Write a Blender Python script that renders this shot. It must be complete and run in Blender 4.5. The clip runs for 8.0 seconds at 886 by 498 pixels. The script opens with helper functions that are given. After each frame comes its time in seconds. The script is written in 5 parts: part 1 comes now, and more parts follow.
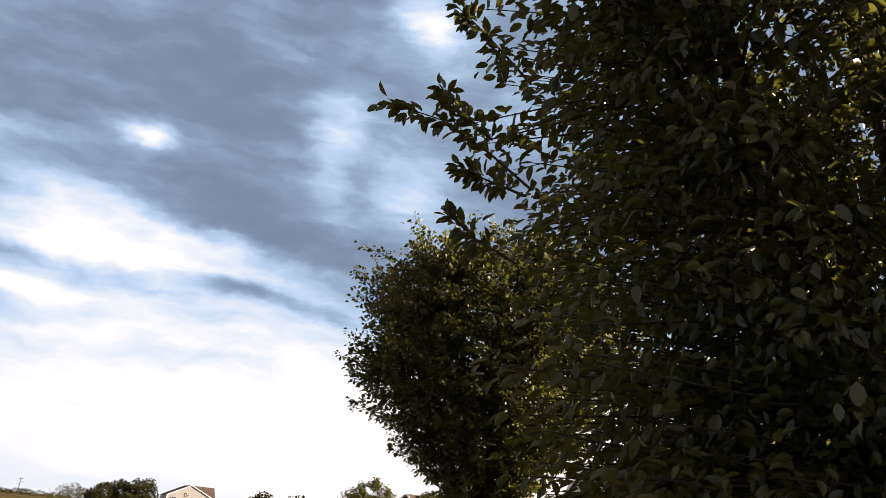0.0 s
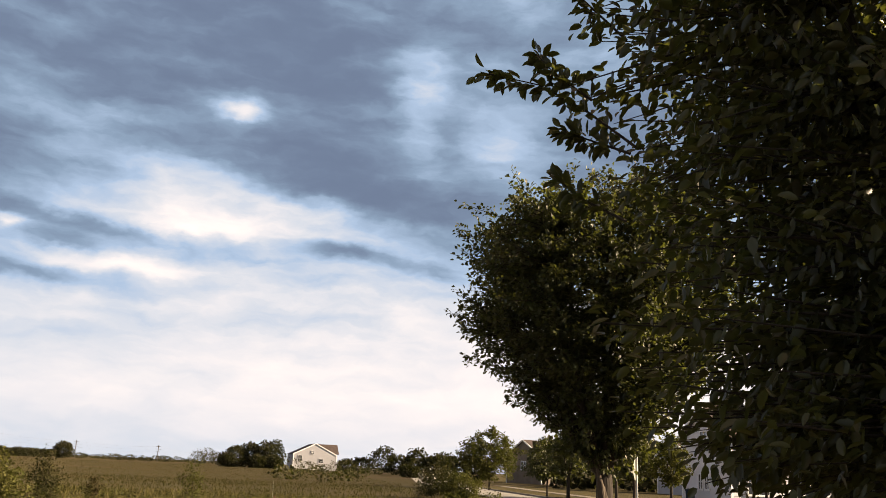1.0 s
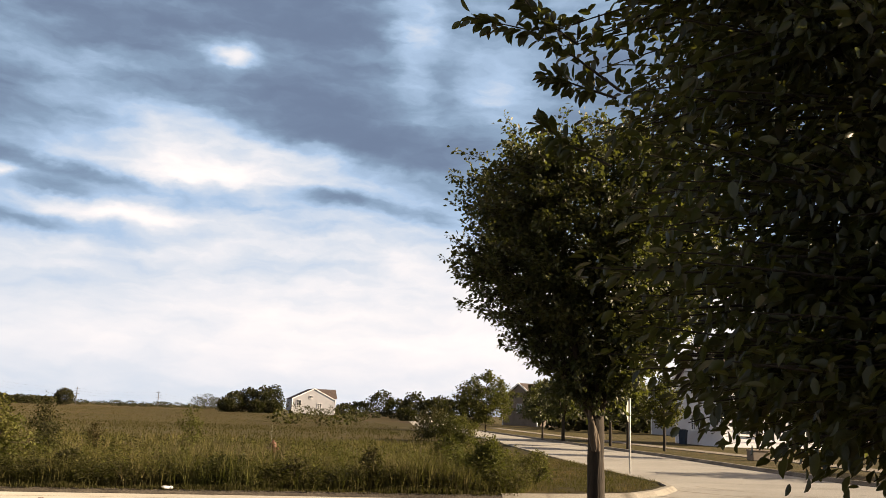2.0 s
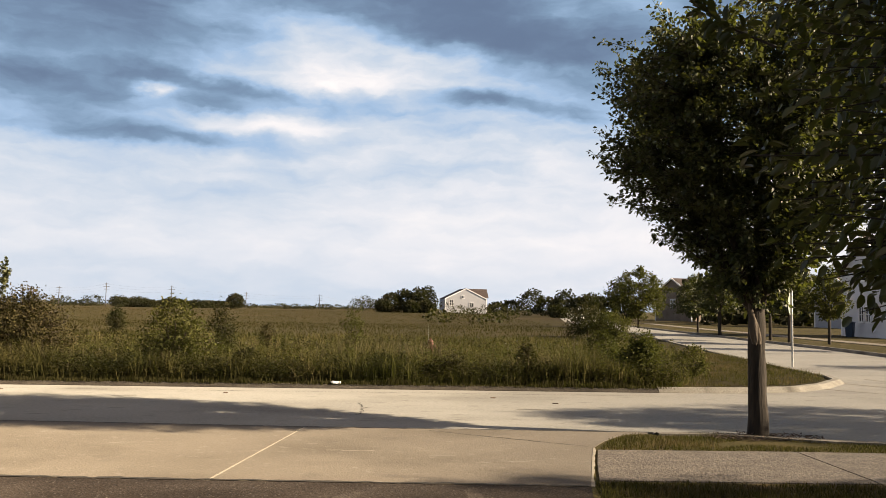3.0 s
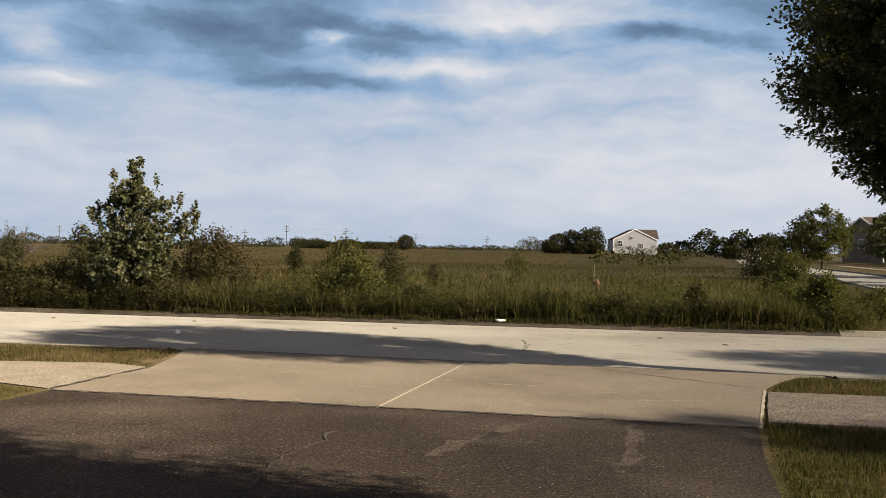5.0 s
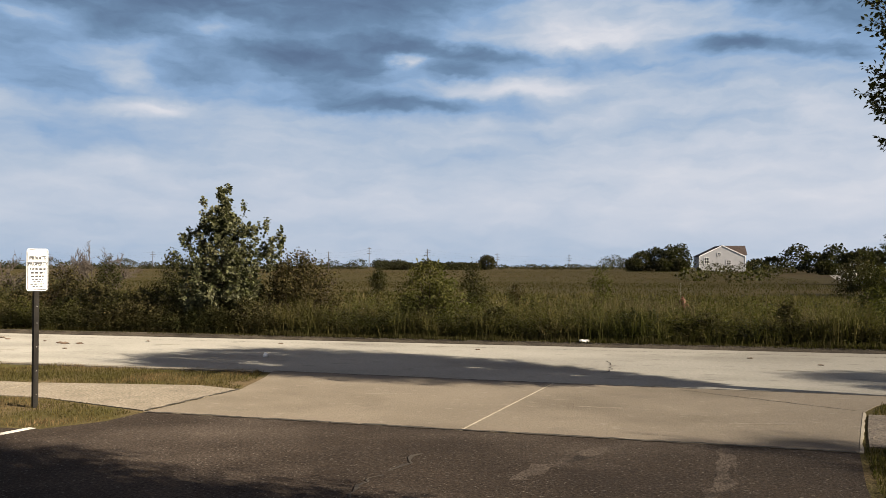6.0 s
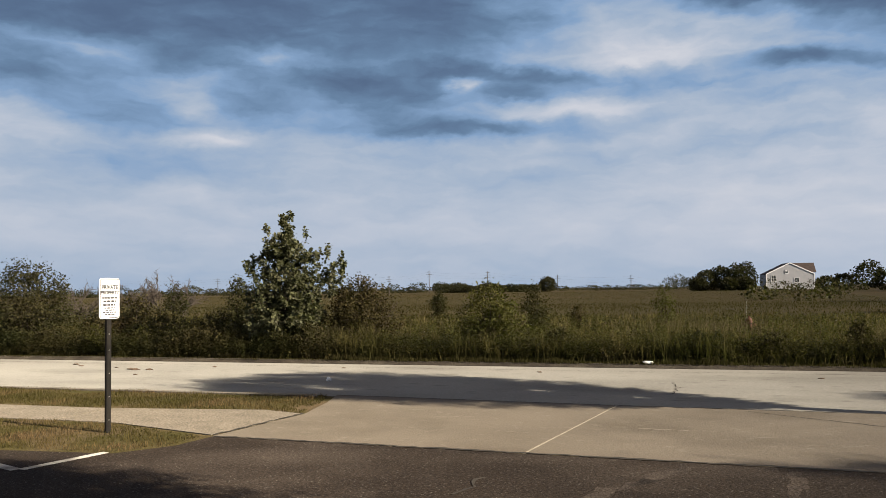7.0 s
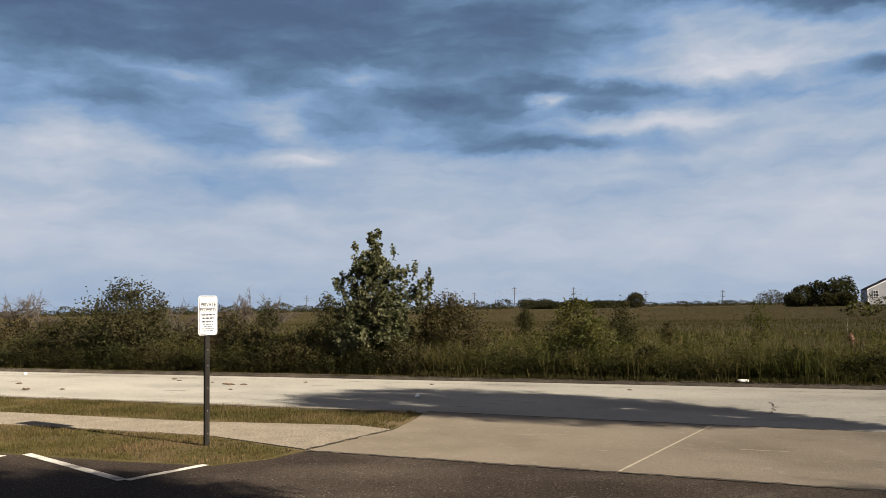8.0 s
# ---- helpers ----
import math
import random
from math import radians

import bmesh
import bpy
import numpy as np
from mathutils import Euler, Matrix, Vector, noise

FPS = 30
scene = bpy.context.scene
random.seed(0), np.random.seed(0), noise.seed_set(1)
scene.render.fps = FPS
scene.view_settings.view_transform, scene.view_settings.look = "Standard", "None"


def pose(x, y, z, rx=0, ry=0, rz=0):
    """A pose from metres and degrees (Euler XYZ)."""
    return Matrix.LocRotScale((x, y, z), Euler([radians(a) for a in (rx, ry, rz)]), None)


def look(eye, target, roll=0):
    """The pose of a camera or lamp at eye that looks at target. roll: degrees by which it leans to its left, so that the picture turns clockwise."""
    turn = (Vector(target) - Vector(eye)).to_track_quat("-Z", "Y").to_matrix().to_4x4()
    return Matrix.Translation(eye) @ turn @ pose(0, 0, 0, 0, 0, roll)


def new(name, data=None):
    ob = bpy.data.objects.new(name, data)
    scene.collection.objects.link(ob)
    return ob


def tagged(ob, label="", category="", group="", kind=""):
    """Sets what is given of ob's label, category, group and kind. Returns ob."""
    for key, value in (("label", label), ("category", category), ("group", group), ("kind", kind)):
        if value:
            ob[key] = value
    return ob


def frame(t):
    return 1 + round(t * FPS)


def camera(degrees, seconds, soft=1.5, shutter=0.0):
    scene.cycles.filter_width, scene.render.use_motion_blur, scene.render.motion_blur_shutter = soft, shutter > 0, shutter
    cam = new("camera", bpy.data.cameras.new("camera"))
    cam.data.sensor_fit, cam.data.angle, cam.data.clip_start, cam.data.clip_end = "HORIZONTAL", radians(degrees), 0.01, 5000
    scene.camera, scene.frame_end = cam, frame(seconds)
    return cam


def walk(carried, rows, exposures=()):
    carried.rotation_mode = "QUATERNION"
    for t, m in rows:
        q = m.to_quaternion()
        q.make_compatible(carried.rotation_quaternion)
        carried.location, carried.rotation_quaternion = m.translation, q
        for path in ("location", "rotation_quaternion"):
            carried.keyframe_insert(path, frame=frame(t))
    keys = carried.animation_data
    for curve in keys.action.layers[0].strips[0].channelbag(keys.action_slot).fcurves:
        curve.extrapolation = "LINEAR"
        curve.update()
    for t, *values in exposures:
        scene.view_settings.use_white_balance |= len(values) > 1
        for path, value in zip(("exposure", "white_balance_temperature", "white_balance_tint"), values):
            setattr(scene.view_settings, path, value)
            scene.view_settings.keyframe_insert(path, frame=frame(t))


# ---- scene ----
# ---- camera and walk ----
cam = camera(54.17, 8.0, soft=0.6)
# seconds, x, y, z, and the turns about x, y, z
PATH = [
    (0.00, 0.073, 0.192, 1.562, 108.21, -5.47, -19.21),
    (0.50, 0.031, 0.233, 1.592, 104.77, -2.95, -14.07),
    (1.00, -0.018, 0.089, 1.597, 104.38, -2.46, -11.60),
    (1.20, -0.014, 0.035, 1.626, 103.86, -2.15, -12.35),
    (2.30, 0.018, 0.063, 1.582, 98.67, -1.47, -10.86),
    (2.50, -0.001, 0.054, 1.580, 96.90, -1.57, -8.86),
    (3.00, -0.033, 0.016, 1.581, 93.94, -0.93, -1.90),
    (3.50, -0.002, 0.001, 1.599, 93.03, -0.30, 3.68),
    (4.00, 0.017, 0.008, 1.560, 93.52, -0.83, 2.09),
    (4.50, 0.028, -0.015, 1.554, 90.35, -1.18, 6.39),
    (4.70, 0.032, -0.009, 1.540, 89.84, -1.19, 7.60),
    (5.80, 0.037, -0.032, 1.548, 90.70, 0.07, 13.41),
    (6.00, 0.036, -0.020, 1.558, 91.17, -0.06, 14.48),
    (6.50, 0.050, -0.064, 1.556, 92.14, 0.10, 16.66),
    (7.00, 0.049, -0.058, 1.562, 92.70, 0.83, 18.45),
    (7.50, 0.034, -0.078, 1.562, 93.00, 1.16, 20.56),
    (8.00, 0.026, -0.104, 1.566, 93.87, 0.93, 24.08),
]
EXPOSURES = [(0.0, 2.32, 7950, 18), (0.5, 2.09, 7950, 18), (1.0, 2.08, 7950, 18), (2.5, 2.12, 7500, 15), (3.5, 1.74, 7050, 13), (4.5, 1.64, 6850, 12), (6.0, 1.54, 6550, 12), (7.0, 1.38, 6440, 12), (8.0, 1.36, 6350, 12)]
walk(cam, [(r[0], pose(*r[1:])) for r in PATH], EXPOSURES)

# ---- daylight ----
SUN_AZ = radians(-12.0)      # the sun stands along +x, a little behind the camera
SUN_EL = radians(23.0)
SUN_DIR = Vector((math.cos(SUN_EL) * math.cos(SUN_AZ), math.cos(SUN_EL) * math.sin(SUN_AZ), math.sin(SUN_EL)))
sun_data = bpy.data.lights.new("sun", "SUN")
sun_data.energy, sun_data.angle, sun_data.color = 5.0, radians(0.53), (1.0, 0.87, 0.68)
sun = new("sun", sun_data)
sun.matrix_world = look(SUN_DIR * 50, (0, 0, 0))

world = bpy.data.worlds.new("sky")
scene.world = world
world.use_nodes = True
wn, wl = world.node_tree.nodes, world.node_tree.links
wn.clear()


def wmath(op, a, b=None, c=None, clamp=False):
    n = wn.new("ShaderNodeMath")
    n.operation, n.use_clamp = op, clamp
    for i, v in enumerate((a, b, c)):
        if v is None:
            continue
        if isinstance(v, (int, float)):
            n.inputs[i].default_value = v
        else:
            wl.new(v, n.inputs[i])
    return n.outputs[0]


sky = wn.new("ShaderNodeTexSky")
sky.sky_type, sky.sun_disc = "NISHITA", False
sky.sun_elevation, sky.sun_rotation = SUN_EL, math.pi / 2 - SUN_AZ
sky.air_density, sky.dust_density, sky.ozone_density = 1.0, 1.2, 2.0
coord = wn.new("ShaderNodeTexCoord")
sep = wn.new("ShaderNodeSeparateXYZ")
wl.new(coord.outputs["Generated"], sep.inputs[0])
DX, DY, DZ = sep.outputs
# heading and height of each direction in degrees
AZ = wmath("MULTIPLY", wmath("ARCTAN2", wmath("MULTIPLY", DX, -1.0), DY), 180 / math.pi)
EL = wmath("MULTIPLY", wmath("ARCSINE", DZ), 180 / math.pi)


def wnoise(u, v, su, sv, detail, rough, seed):
    comb = wn.new("ShaderNodeCombineXYZ")
    wl.new(wmath("MULTIPLY", u, su), comb.inputs[0])
    wl.new(wmath("MULTIPLY", v, sv), comb.inputs[1])
    comb.inputs[2].default_value = seed
    n = wn.new("ShaderNodeTexNoise")
    n.noise_dimensions = "3D"
    n.inputs["Scale"].default_value, n.inputs["Detail"].default_value, n.inputs["Roughness"].default_value = 1.0, detail, rough
    wl.new(comb.outputs[0], n.inputs["Vector"])
    return n.outputs["Fac"]


# swirl the headings a little, so that the cloud edges are ragged
wa = wmath("SUBTRACT", wnoise(AZ, EL, 0.10, 0.16, 5, 0.6, 3.1), 0.5)
wb = wmath("SUBTRACT", wnoise(AZ, EL, 0.12, 0.22, 5, 0.6, 9.7), 0.5)
U = wmath("ADD", AZ, wmath("MULTIPLY", wa, 4.2))
V = wmath("ADD", EL, wmath("MULTIPLY", wb, 2.2))
# a finer swirl frays the edges
U = wmath("ADD", U, wmath("MULTIPLY", wmath("SUBTRACT", wnoise(AZ, EL, 0.40, 0.9, 5, 0.55, 21.4), 0.5), 2.2))
V = wmath("ADD", V, wmath("MULTIPLY", wmath("SUBTRACT", wnoise(AZ, EL, 0.45, 0.9, 5, 0.55, 14.2), 0.5), 1.0))
# cloud banks: heading, height, half length, half depth, slope, strength
BRIGHT = [
    (9.5, 14.7, 5.7, 0.95, 0.06, 0.22), (17.2, 13.6, 1.2, 0.60, -0.05, 0.34), (10.2, 11.75, 4.8, 0.75, 0.03, 0.31), (29.8, 14.8, 2.1, 0.77, -0.01, 0.26),
    (34.9, 12.2, 2.7, 1.10, 0.12, 0.29), (33.0, 9.9, 2.9, 0.50, -0.01, 0.23), (46.6, 10.5, 4.8, 1.2, 0.05, 0.23), (41.6, 15.1, 3.8, 0.68, 0.04, 0.18),
    (1.0, 16.9, 6.5, 0.9, 0.16, 0.18), (5.0, 15.3, 8.2, 1.4, 0.16, 0.23), (5.7, 17.4, 11.1, 2.2, 0.21, 0.26), (-9.1, 24.3, 1.7, 3.54, 0.17, 0.29),
    (3.3, 22.1, 1.6, 0.80, -0.04, 0.44), (-15.2, 22.0, 2.8, 1.93, -0.02, 0.26), (-14.7, 32.3, 2.7, 1.84, 0.36, 0.44),
]
DARK = [
    (17.6, 10.5, 6.5, 0.60, 0.02, -0.26), (22.5, 13.3, 3.6, 1.40, 0.10, -0.12), (40.9, 17.4, 4.5, 1.50, -0.07, -0.10), (13.0, 12.9, 3.0, 0.45, 0.05, -0.14),
    (20.2, 16.0, 4.2, 0.77, 0.03, -0.10), (37.4, 8.0, 6.0, 0.95, -0.02, -0.14), (42.6, 13.0, 3.4, 0.60, 0.04, -0.10), (-3.5, 13.6, 3.6, 0.8, 0.10, -0.17),
    (-6.7, 13.5, 5.0, 0.60, 0.15, -0.24), (-6.0, 17.8, 10.0, 1.9, 0.27, -0.10), (0.4, 27.1, 9.1, 3.6, -0.03, -0.07), (-5.5, 18.6, 8.0, 1.5, 0.26, -0.05),
    (12.3, 14.0, 5.1, 0.50, 0.11, -0.19), (9.0, 7.0, 22.0, 2.6, 0.0, -0.06),
]
def wrange(v, lo, hi, a, b_):
    n = wn.new("ShaderNodeMapRange")
    n.interpolation_type = "SMOOTHSTEP"
    for i, x in enumerate((lo, hi, a, b_)):
        n.inputs[i + 1].default_value = x
    wl.new(v, n.inputs[0])
    return n.outputs[0]


# a white veil lies low over the horizon; higher up the cover breaks into streaks
veil = wrange(V, 7.0, 14.5, 0.66, 0.34)
veil = wmath("ADD", veil, wrange(EL, 12.5, 20.0, 0.0, -0.17))
veil = wmath("ADD", veil, wrange(EL, 0.0, 5.0, -0.10, 0.0))
breakup = wrange(V, 2.0, 14.0, 0.35, 1.0)
streaks = wmath("MULTIPLY", wmath("SUBTRACT", wnoise(U, V, 0.05, 0.30, 5, 0.5, 5.5), 0.5), 0.55)
fine = wmath("MULTIPLY", wmath("SUBTRACT", wnoise(U, V, 0.20, 0.60, 6, 0.52, 1.3), 0.5), 0.46)
dens = wmath("MULTIPLY_ADD", wmath("ADD", streaks, fine), breakup, veil)
for (a0, e0, la, le, slope, amp) in BRIGHT + DARK:
    du = wmath("SUBTRACT", U, a0)
    dv = wmath("SUBTRACT", wmath("SUBTRACT", V, e0), wmath("MULTIPLY", du, slope))
    du, dv = wmath("DIVIDE", du, la), wmath("DIVIDE", dv, le)
    g = wmath("EXPONENT", wmath("MULTIPLY", wmath("ADD", wmath("MULTIPLY", du, du), wmath("MULTIPLY", dv, dv)), -1.0))
    dens = wmath("MULTIPLY_ADD", g, amp, dens)
# the cover is brighter towards the sun's side
dens = wmath("ADD", dens, wrange(AZ, 45.0, -25.0, -0.01, 0.06))
# even the thickest grey keeps some light
dens = wmath("SMOOTH_MAX", dens, 0.16, 0.16)
ramp = wn.new("ShaderNodeValToRGB")
wl.new(dens, ramp.inputs[0])
stops = ((0.0, (0.033, 0.052, 0.092)), (0.15, (0.047, 0.074, 0.127)), (0.30, (0.080, 0.133, 0.208)), (0.44, (0.132, 0.206, 0.312)), (0.58, (0.222, 0.271, 0.336)), (0.74, (0.335, 0.352, 0.385)), (1.0, (0.48, 0.478, 0.475)))
while len(ramp.color_ramp.elements) < len(stops):
    ramp.color_ramp.elements.new(0.5)
for el_, (p, c) in zip(ramp.color_ramp.elements, stops):
    el_.position, el_.color = p, (*c, 1)
mix = wn.new("ShaderNodeMix")
mix.data_type = "RGBA"
scaled = wn.new("ShaderNodeVectorMath")
scaled.operation = "SCALE"
wl.new(sky.outputs[0], scaled.inputs[0])
scaled.inputs["Scale"].default_value = 0.03
# clouds thin out overhead and behind the sun's side, where clear sky lights the place
wl.new(wmath("MULTIPLY_ADD", wmath("SUBTRACT", 62.0, EL), 1 / 60, 0.55, clamp=True), mix.inputs[0])
wl.new(scaled.outputs[0], mix.inputs[6])
wl.new(ramp.outputs[0], mix.inputs[7])
# an unseen warm sheet overhead, added to warm and lift the shadows
high = wn.new("ShaderNodeMix")
high.data_type = "RGBA"
wl.new(wrange(EL, 33.0, 58.0, 0.0, 0.85), high.inputs[0])
wl.new(mix.outputs[2], high.inputs[6])
high.inputs[7].default_value = (0.25, 0.18, 0.13, 1)
bg = wn.new("ShaderNodeBackground")
wl.new(high.outputs[2], bg.inputs[0])
bg.inputs[1].default_value = 0.68
wout = wn.new("ShaderNodeOutputWorld")
wl.new(bg.outputs[0], wout.inputs[0])

# ---- materials ----
def material(name, col_a, col_b, scale=2.0, rough=0.9, bump=0.0, bump_scale=60.0, island=0.0, stain=None, stain_scale=0.3, translucent=0.0, metallic=0.0, spec=0.3, stretch=(1, 1, 1), obrand=0.0, grain=0.0, pits=0.0, pit_scale=7.0):
    """Two colours mixed by noise at two scales, with bump, and variation from piece to piece."""
    m = bpy.data.materials.new(name)
    m.use_nodes = True
    nt, ln = m.node_tree.nodes, m.node_tree.links
    bsdf = nt["Principled BSDF"]
    out = nt["Material Output"]
    tc = nt.new("ShaderNodeTexCoord")
    geo = nt.new("ShaderNodeNewGeometry")
    mp = nt.new("ShaderNodeMapping")
    mp.inputs["Scale"].default_value = stretch
    ln.new(geo.outputs["Position"] if obrand == 0 else tc.outputs["Object"], mp.inputs[0])

    def nz(s, detail=5.0):
        n = nt.new("ShaderNodeTexNoise")
        n.inputs["Scale"].default_value, n.inputs["Detail"].default_value = s, detail
        ln.new(mp.outputs[0], n.inputs["Vector"])
        return n.outputs["Fac"]

    def rm(v, lo, hi):
        r = nt.new("ShaderNodeMapRange")
        r.inputs[1].default_value, r.inputs[2].default_value = lo, hi
        ln.new(v, r.inputs[0])
        return r.outputs[0]

    def mixc(f, a, b):
        x = nt.new("ShaderNodeMix")
        x.data_type = "RGBA"
        for v, i in ((f, 0), (a, 6), (b, 7)):
            if isinstance(v, (int, float)):
                x.inputs[i].default_value = v
            elif isinstance(v, tuple):
                x.inputs[i].default_value = (*v, 1)
            else:
                ln.new(v, x.inputs[i])
        return x.outputs[2]

    c = mixc(rm(nz(scale), 0.3, 0.7), col_a, col_b)
    if stain:
        c = mixc(rm(nz(stain_scale, 6.0), 0.5, 0.68), c, stain)
    if pits:
        # small dark spots and drips, and a few pale flecks
        c = mixc(rm(nz(pit_scale, 3.0), 0.60, 0.74), c, mixc(pits, c, (0.03, 0.026, 0.02)))
        c = mixc(rm(nz(pit_scale * 3.3, 2.0), 0.62, 0.72), c, mixc(pits * 0.6, c, (0.42, 0.40, 0.35)))
    if grain:
        hs = nt.new("ShaderNodeHueSaturation")
        ln.new(c, hs.inputs["Color"])
        r = nt.new("ShaderNodeMapRange")
        r.inputs[1].default_value, r.inputs[2].default_value, r.inputs[3].default_value, r.inputs[4].default_value = 0.3, 0.7, 1 - grain, 1 + grain
        ln.new(nz(bump_scale, 3.0), r.inputs[0])
        ln.new(r.outputs[0], hs.inputs["Value"])
        c = hs.outputs[0]
    if island or obrand:
        hs = nt.new("ShaderNodeHueSaturation")
        ln.new(c, hs.inputs["Color"])
        r = nt.new("ShaderNodeMapRange")
        k = island or obrand
        r.inputs[3].default_value, r.inputs[4].default_value = 1 - k, 1 + k
        if island:
            ln.new(geo.outputs["Random Per Island"], r.inputs[0])
        else:
            oi = nt.new("ShaderNodeObjectInfo")
            ln.new(oi.outputs["Random"], r.inputs[0])
        ln.new(r.outputs[0], hs.inputs["Value"])
        c = hs.outputs[0]
    ln.new(c, bsdf.inputs["Base Color"])
    bsdf.inputs["Roughness"].default_value = rough
    bsdf.inputs["Metallic"].default_value = metallic
    # chalky, gritty surfaces throw more light back towards the sun
    bsdf.inputs["Diffuse Roughness"].default_value = 0.8 if rough >= 0.8 else 0.0
    bsdf.inputs["Specular IOR Level"].default_value = spec
    if bump:
        b = nt.new("ShaderNodeBump")
        b.inputs["Strength"].default_value, b.inputs["Distance"].default_value = bump, 0.02
        ln.new(nz(bump_scale), b.inputs["Height"])
        ln.new(b.outputs[0], bsdf.inputs["Normal"])
    if translucent:
        tr = nt.new("ShaderNodeBsdfTranslucent")
        ln.new(mixc(0.5, c, (0.20, 0.23, 0.03)), tr.inputs[0])
        ms = nt.new("ShaderNodeMixShader")
        ms.inputs[0].default_value = translucent
        ln.new(bsdf.outputs[0], ms.inputs[1])
        ln.new(tr.outputs[0], ms.inputs[2])
        ln.new(ms.outputs[0], out.inputs[0])
    return m


M_FIELD = material("field_soil", (0.0242, 0.0229, 0.0076), (0.0406, 0.0305, 0.0112), 0.25, 0.95, 0.6, 6, stain=(0.0463, 0.0315, 0.0152), stain_scale=0.05, grain=0.5, stretch=(0.35, 1, 1), spec=0.06)
M_LAWN = material("lawn", (0.0398, 0.0381, 0.0122), (0.0696, 0.0553, 0.0231), 1.2, 0.95, 0.8, 40, stain=(0.0863, 0.0646, 0.0366), stain_scale=0.8, grain=0.4, spec=0.06)
M_ROAD = material("road_concrete", (0.2076, 0.2017, 0.1793), (0.2472, 0.2403, 0.2120), 0.6, 0.85, 0.5, 40, stain=(0.1649, 0.1591, 0.1390), stain_scale=0.5, grain=0.16, stretch=(0.5, 1, 1), pits=0.4, pit_scale=5.0)
M_APRON = material("apron_concrete", (0.1199, 0.1018, 0.0768), (0.1439, 0.1229, 0.0940), 0.8, 0.85, 0.35, 45, stain=(0.0984, 0.0826, 0.0604), stain_scale=0.7, grain=0.12, stretch=(0.8, 1, 1), pits=0.16, pit_scale=3.0)
M_WALK = material("sidewalk_concrete", (0.1282, 0.1109, 0.0834), (0.1806, 0.1568, 0.1210), 3.0, 0.9, 0.8, 32, grain=0.45, pits=0.4, pit_scale=14.0)
M_KERB_CLEAN = material("pale_kerb_concrete", (0.1804, 0.1681, 0.1394), (0.2460, 0.2296, 0.1927), 1.5, 0.9, 0.5, 40, stain=(0.0984, 0.0886, 0.0697), stain_scale=1.4, grain=0.25)
M_PATH = material("dark_path", (0.0788, 0.0663, 0.0528), (0.1327, 0.1130, 0.0903), 5.0, 0.9, 0.9, 30, grain=0.5)
M_KERB = material("kerb_concrete", (0.1152, 0.1037, 0.0835), (0.1728, 0.1555, 0.1267), 1.5, 0.9, 0.5, 40, stain=(0.0432, 0.0374, 0.0259), stain_scale=1.1, grain=0.3)
M_KERB_DIRTY = material("soiled_kerb", (0.0292, 0.0234, 0.0169), (0.0650, 0.0553, 0.0416), 2.2, 0.95, 0.8, 30, stain=(0.0156, 0.0123, 0.0084), stain_scale=1.3, grain=0.4)
M_ASPH = material("asphalt", (0.0166, 0.0124, 0.0095), (0.0275, 0.0208, 0.0155), 0.9, 0.92, 0.45, 55, stain=(0.0477, 0.0381, 0.0304), stain_scale=0.5, grain=0.6, stretch=(0.8, 1, 1), pits=0.3, pit_scale=16.0, spec=0.1)
M_ASPH_WORN = material("worn_asphalt", (0.0440, 0.0360, 0.0296), (0.0640, 0.0528, 0.0440), 3.0, 0.9, 0.5, 50, stain=(0.0200, 0.0168, 0.0144), stain_scale=3.5, grain=0.6, spec=0.06)
M_STAIN = material("road_stain", (0.13, 0.115, 0.09), (0.20, 0.18, 0.145), 6.0, 0.9, grain=0.3)
M_PAINT = material("road_paint", (0.3360, 0.3200, 0.2880), (0.4400, 0.4240, 0.3840), 6, 0.8, 0.3, 90, stain=(0.0960, 0.0880, 0.0800), stain_scale=3.0, grain=0.2)
M_CAULK = material("joint_caulk", (0.2419, 0.2131, 0.1622), (0.2880, 0.2605, 0.2059), 8, 0.8, grain=0.2)
M_CRACK = material("crack_filler", (0.02, 0.018, 0.015), (0.04, 0.034, 0.026), 8, 0.9)
M_BARK = material("bark", (0.0193, 0.0141, 0.0091), (0.0410, 0.0311, 0.0207), 14, 0.95, 1.0, 26, stretch=(1, 1, 0.16), grain=0.4)
M_RAWWOOD = material("torn_wood", (0.0732, 0.0530, 0.0347), (0.1014, 0.0769, 0.0521), 10, 0.9, 0.6, 40, stretch=(1, 1, 0.2))
M_LEAF_PEAR = material("pear_leaf", (0.0258, 0.0315, 0.0104), (0.0538, 0.0525, 0.0189), 1.5, 0.42, island=0.55, translucent=0.28, spec=0.45)
M_LEAF_STREET = material("street_tree_leaf", (0.0174, 0.0236, 0.0069), (0.0399, 0.0421, 0.0138), 1.2, 0.55, island=0.5, translucent=0.24, spec=0.35)
M_LEAF_COTTON = material("cottonwood_leaf", (0.0406, 0.0465, 0.0196), (0.0775, 0.0764, 0.0407), 1.2, 0.55, island=0.55, translucent=0.16, spec=0.2)
M_LEAF_BUSH = material("bush_leaf", (0.0180, 0.0209, 0.0080), (0.0386, 0.0329, 0.0146), 0.8, 0.6, island=0.5, translucent=0.12, spec=0.06)
M_LEAF_RUST = material("rusty_leaf", (0.0336, 0.0235, 0.0114), (0.0403, 0.0370, 0.0148), 0.8, 0.6, island=0.5, translucent=0.10, spec=0.06)
M_LEAF_YELLOW = material("yellow_leaf", (0.0305, 0.0360, 0.0092), (0.0559, 0.0526, 0.0164), 0.8, 0.6, island=0.45, translucent=0.2, spec=0.06)
M_LEAF_FAR = material("far_leaf", (0.0186, 0.0209, 0.0108), (0.0372, 0.0341, 0.0168), 0.1, 0.8, island=0.5, translucent=0.08, spec=0.06)
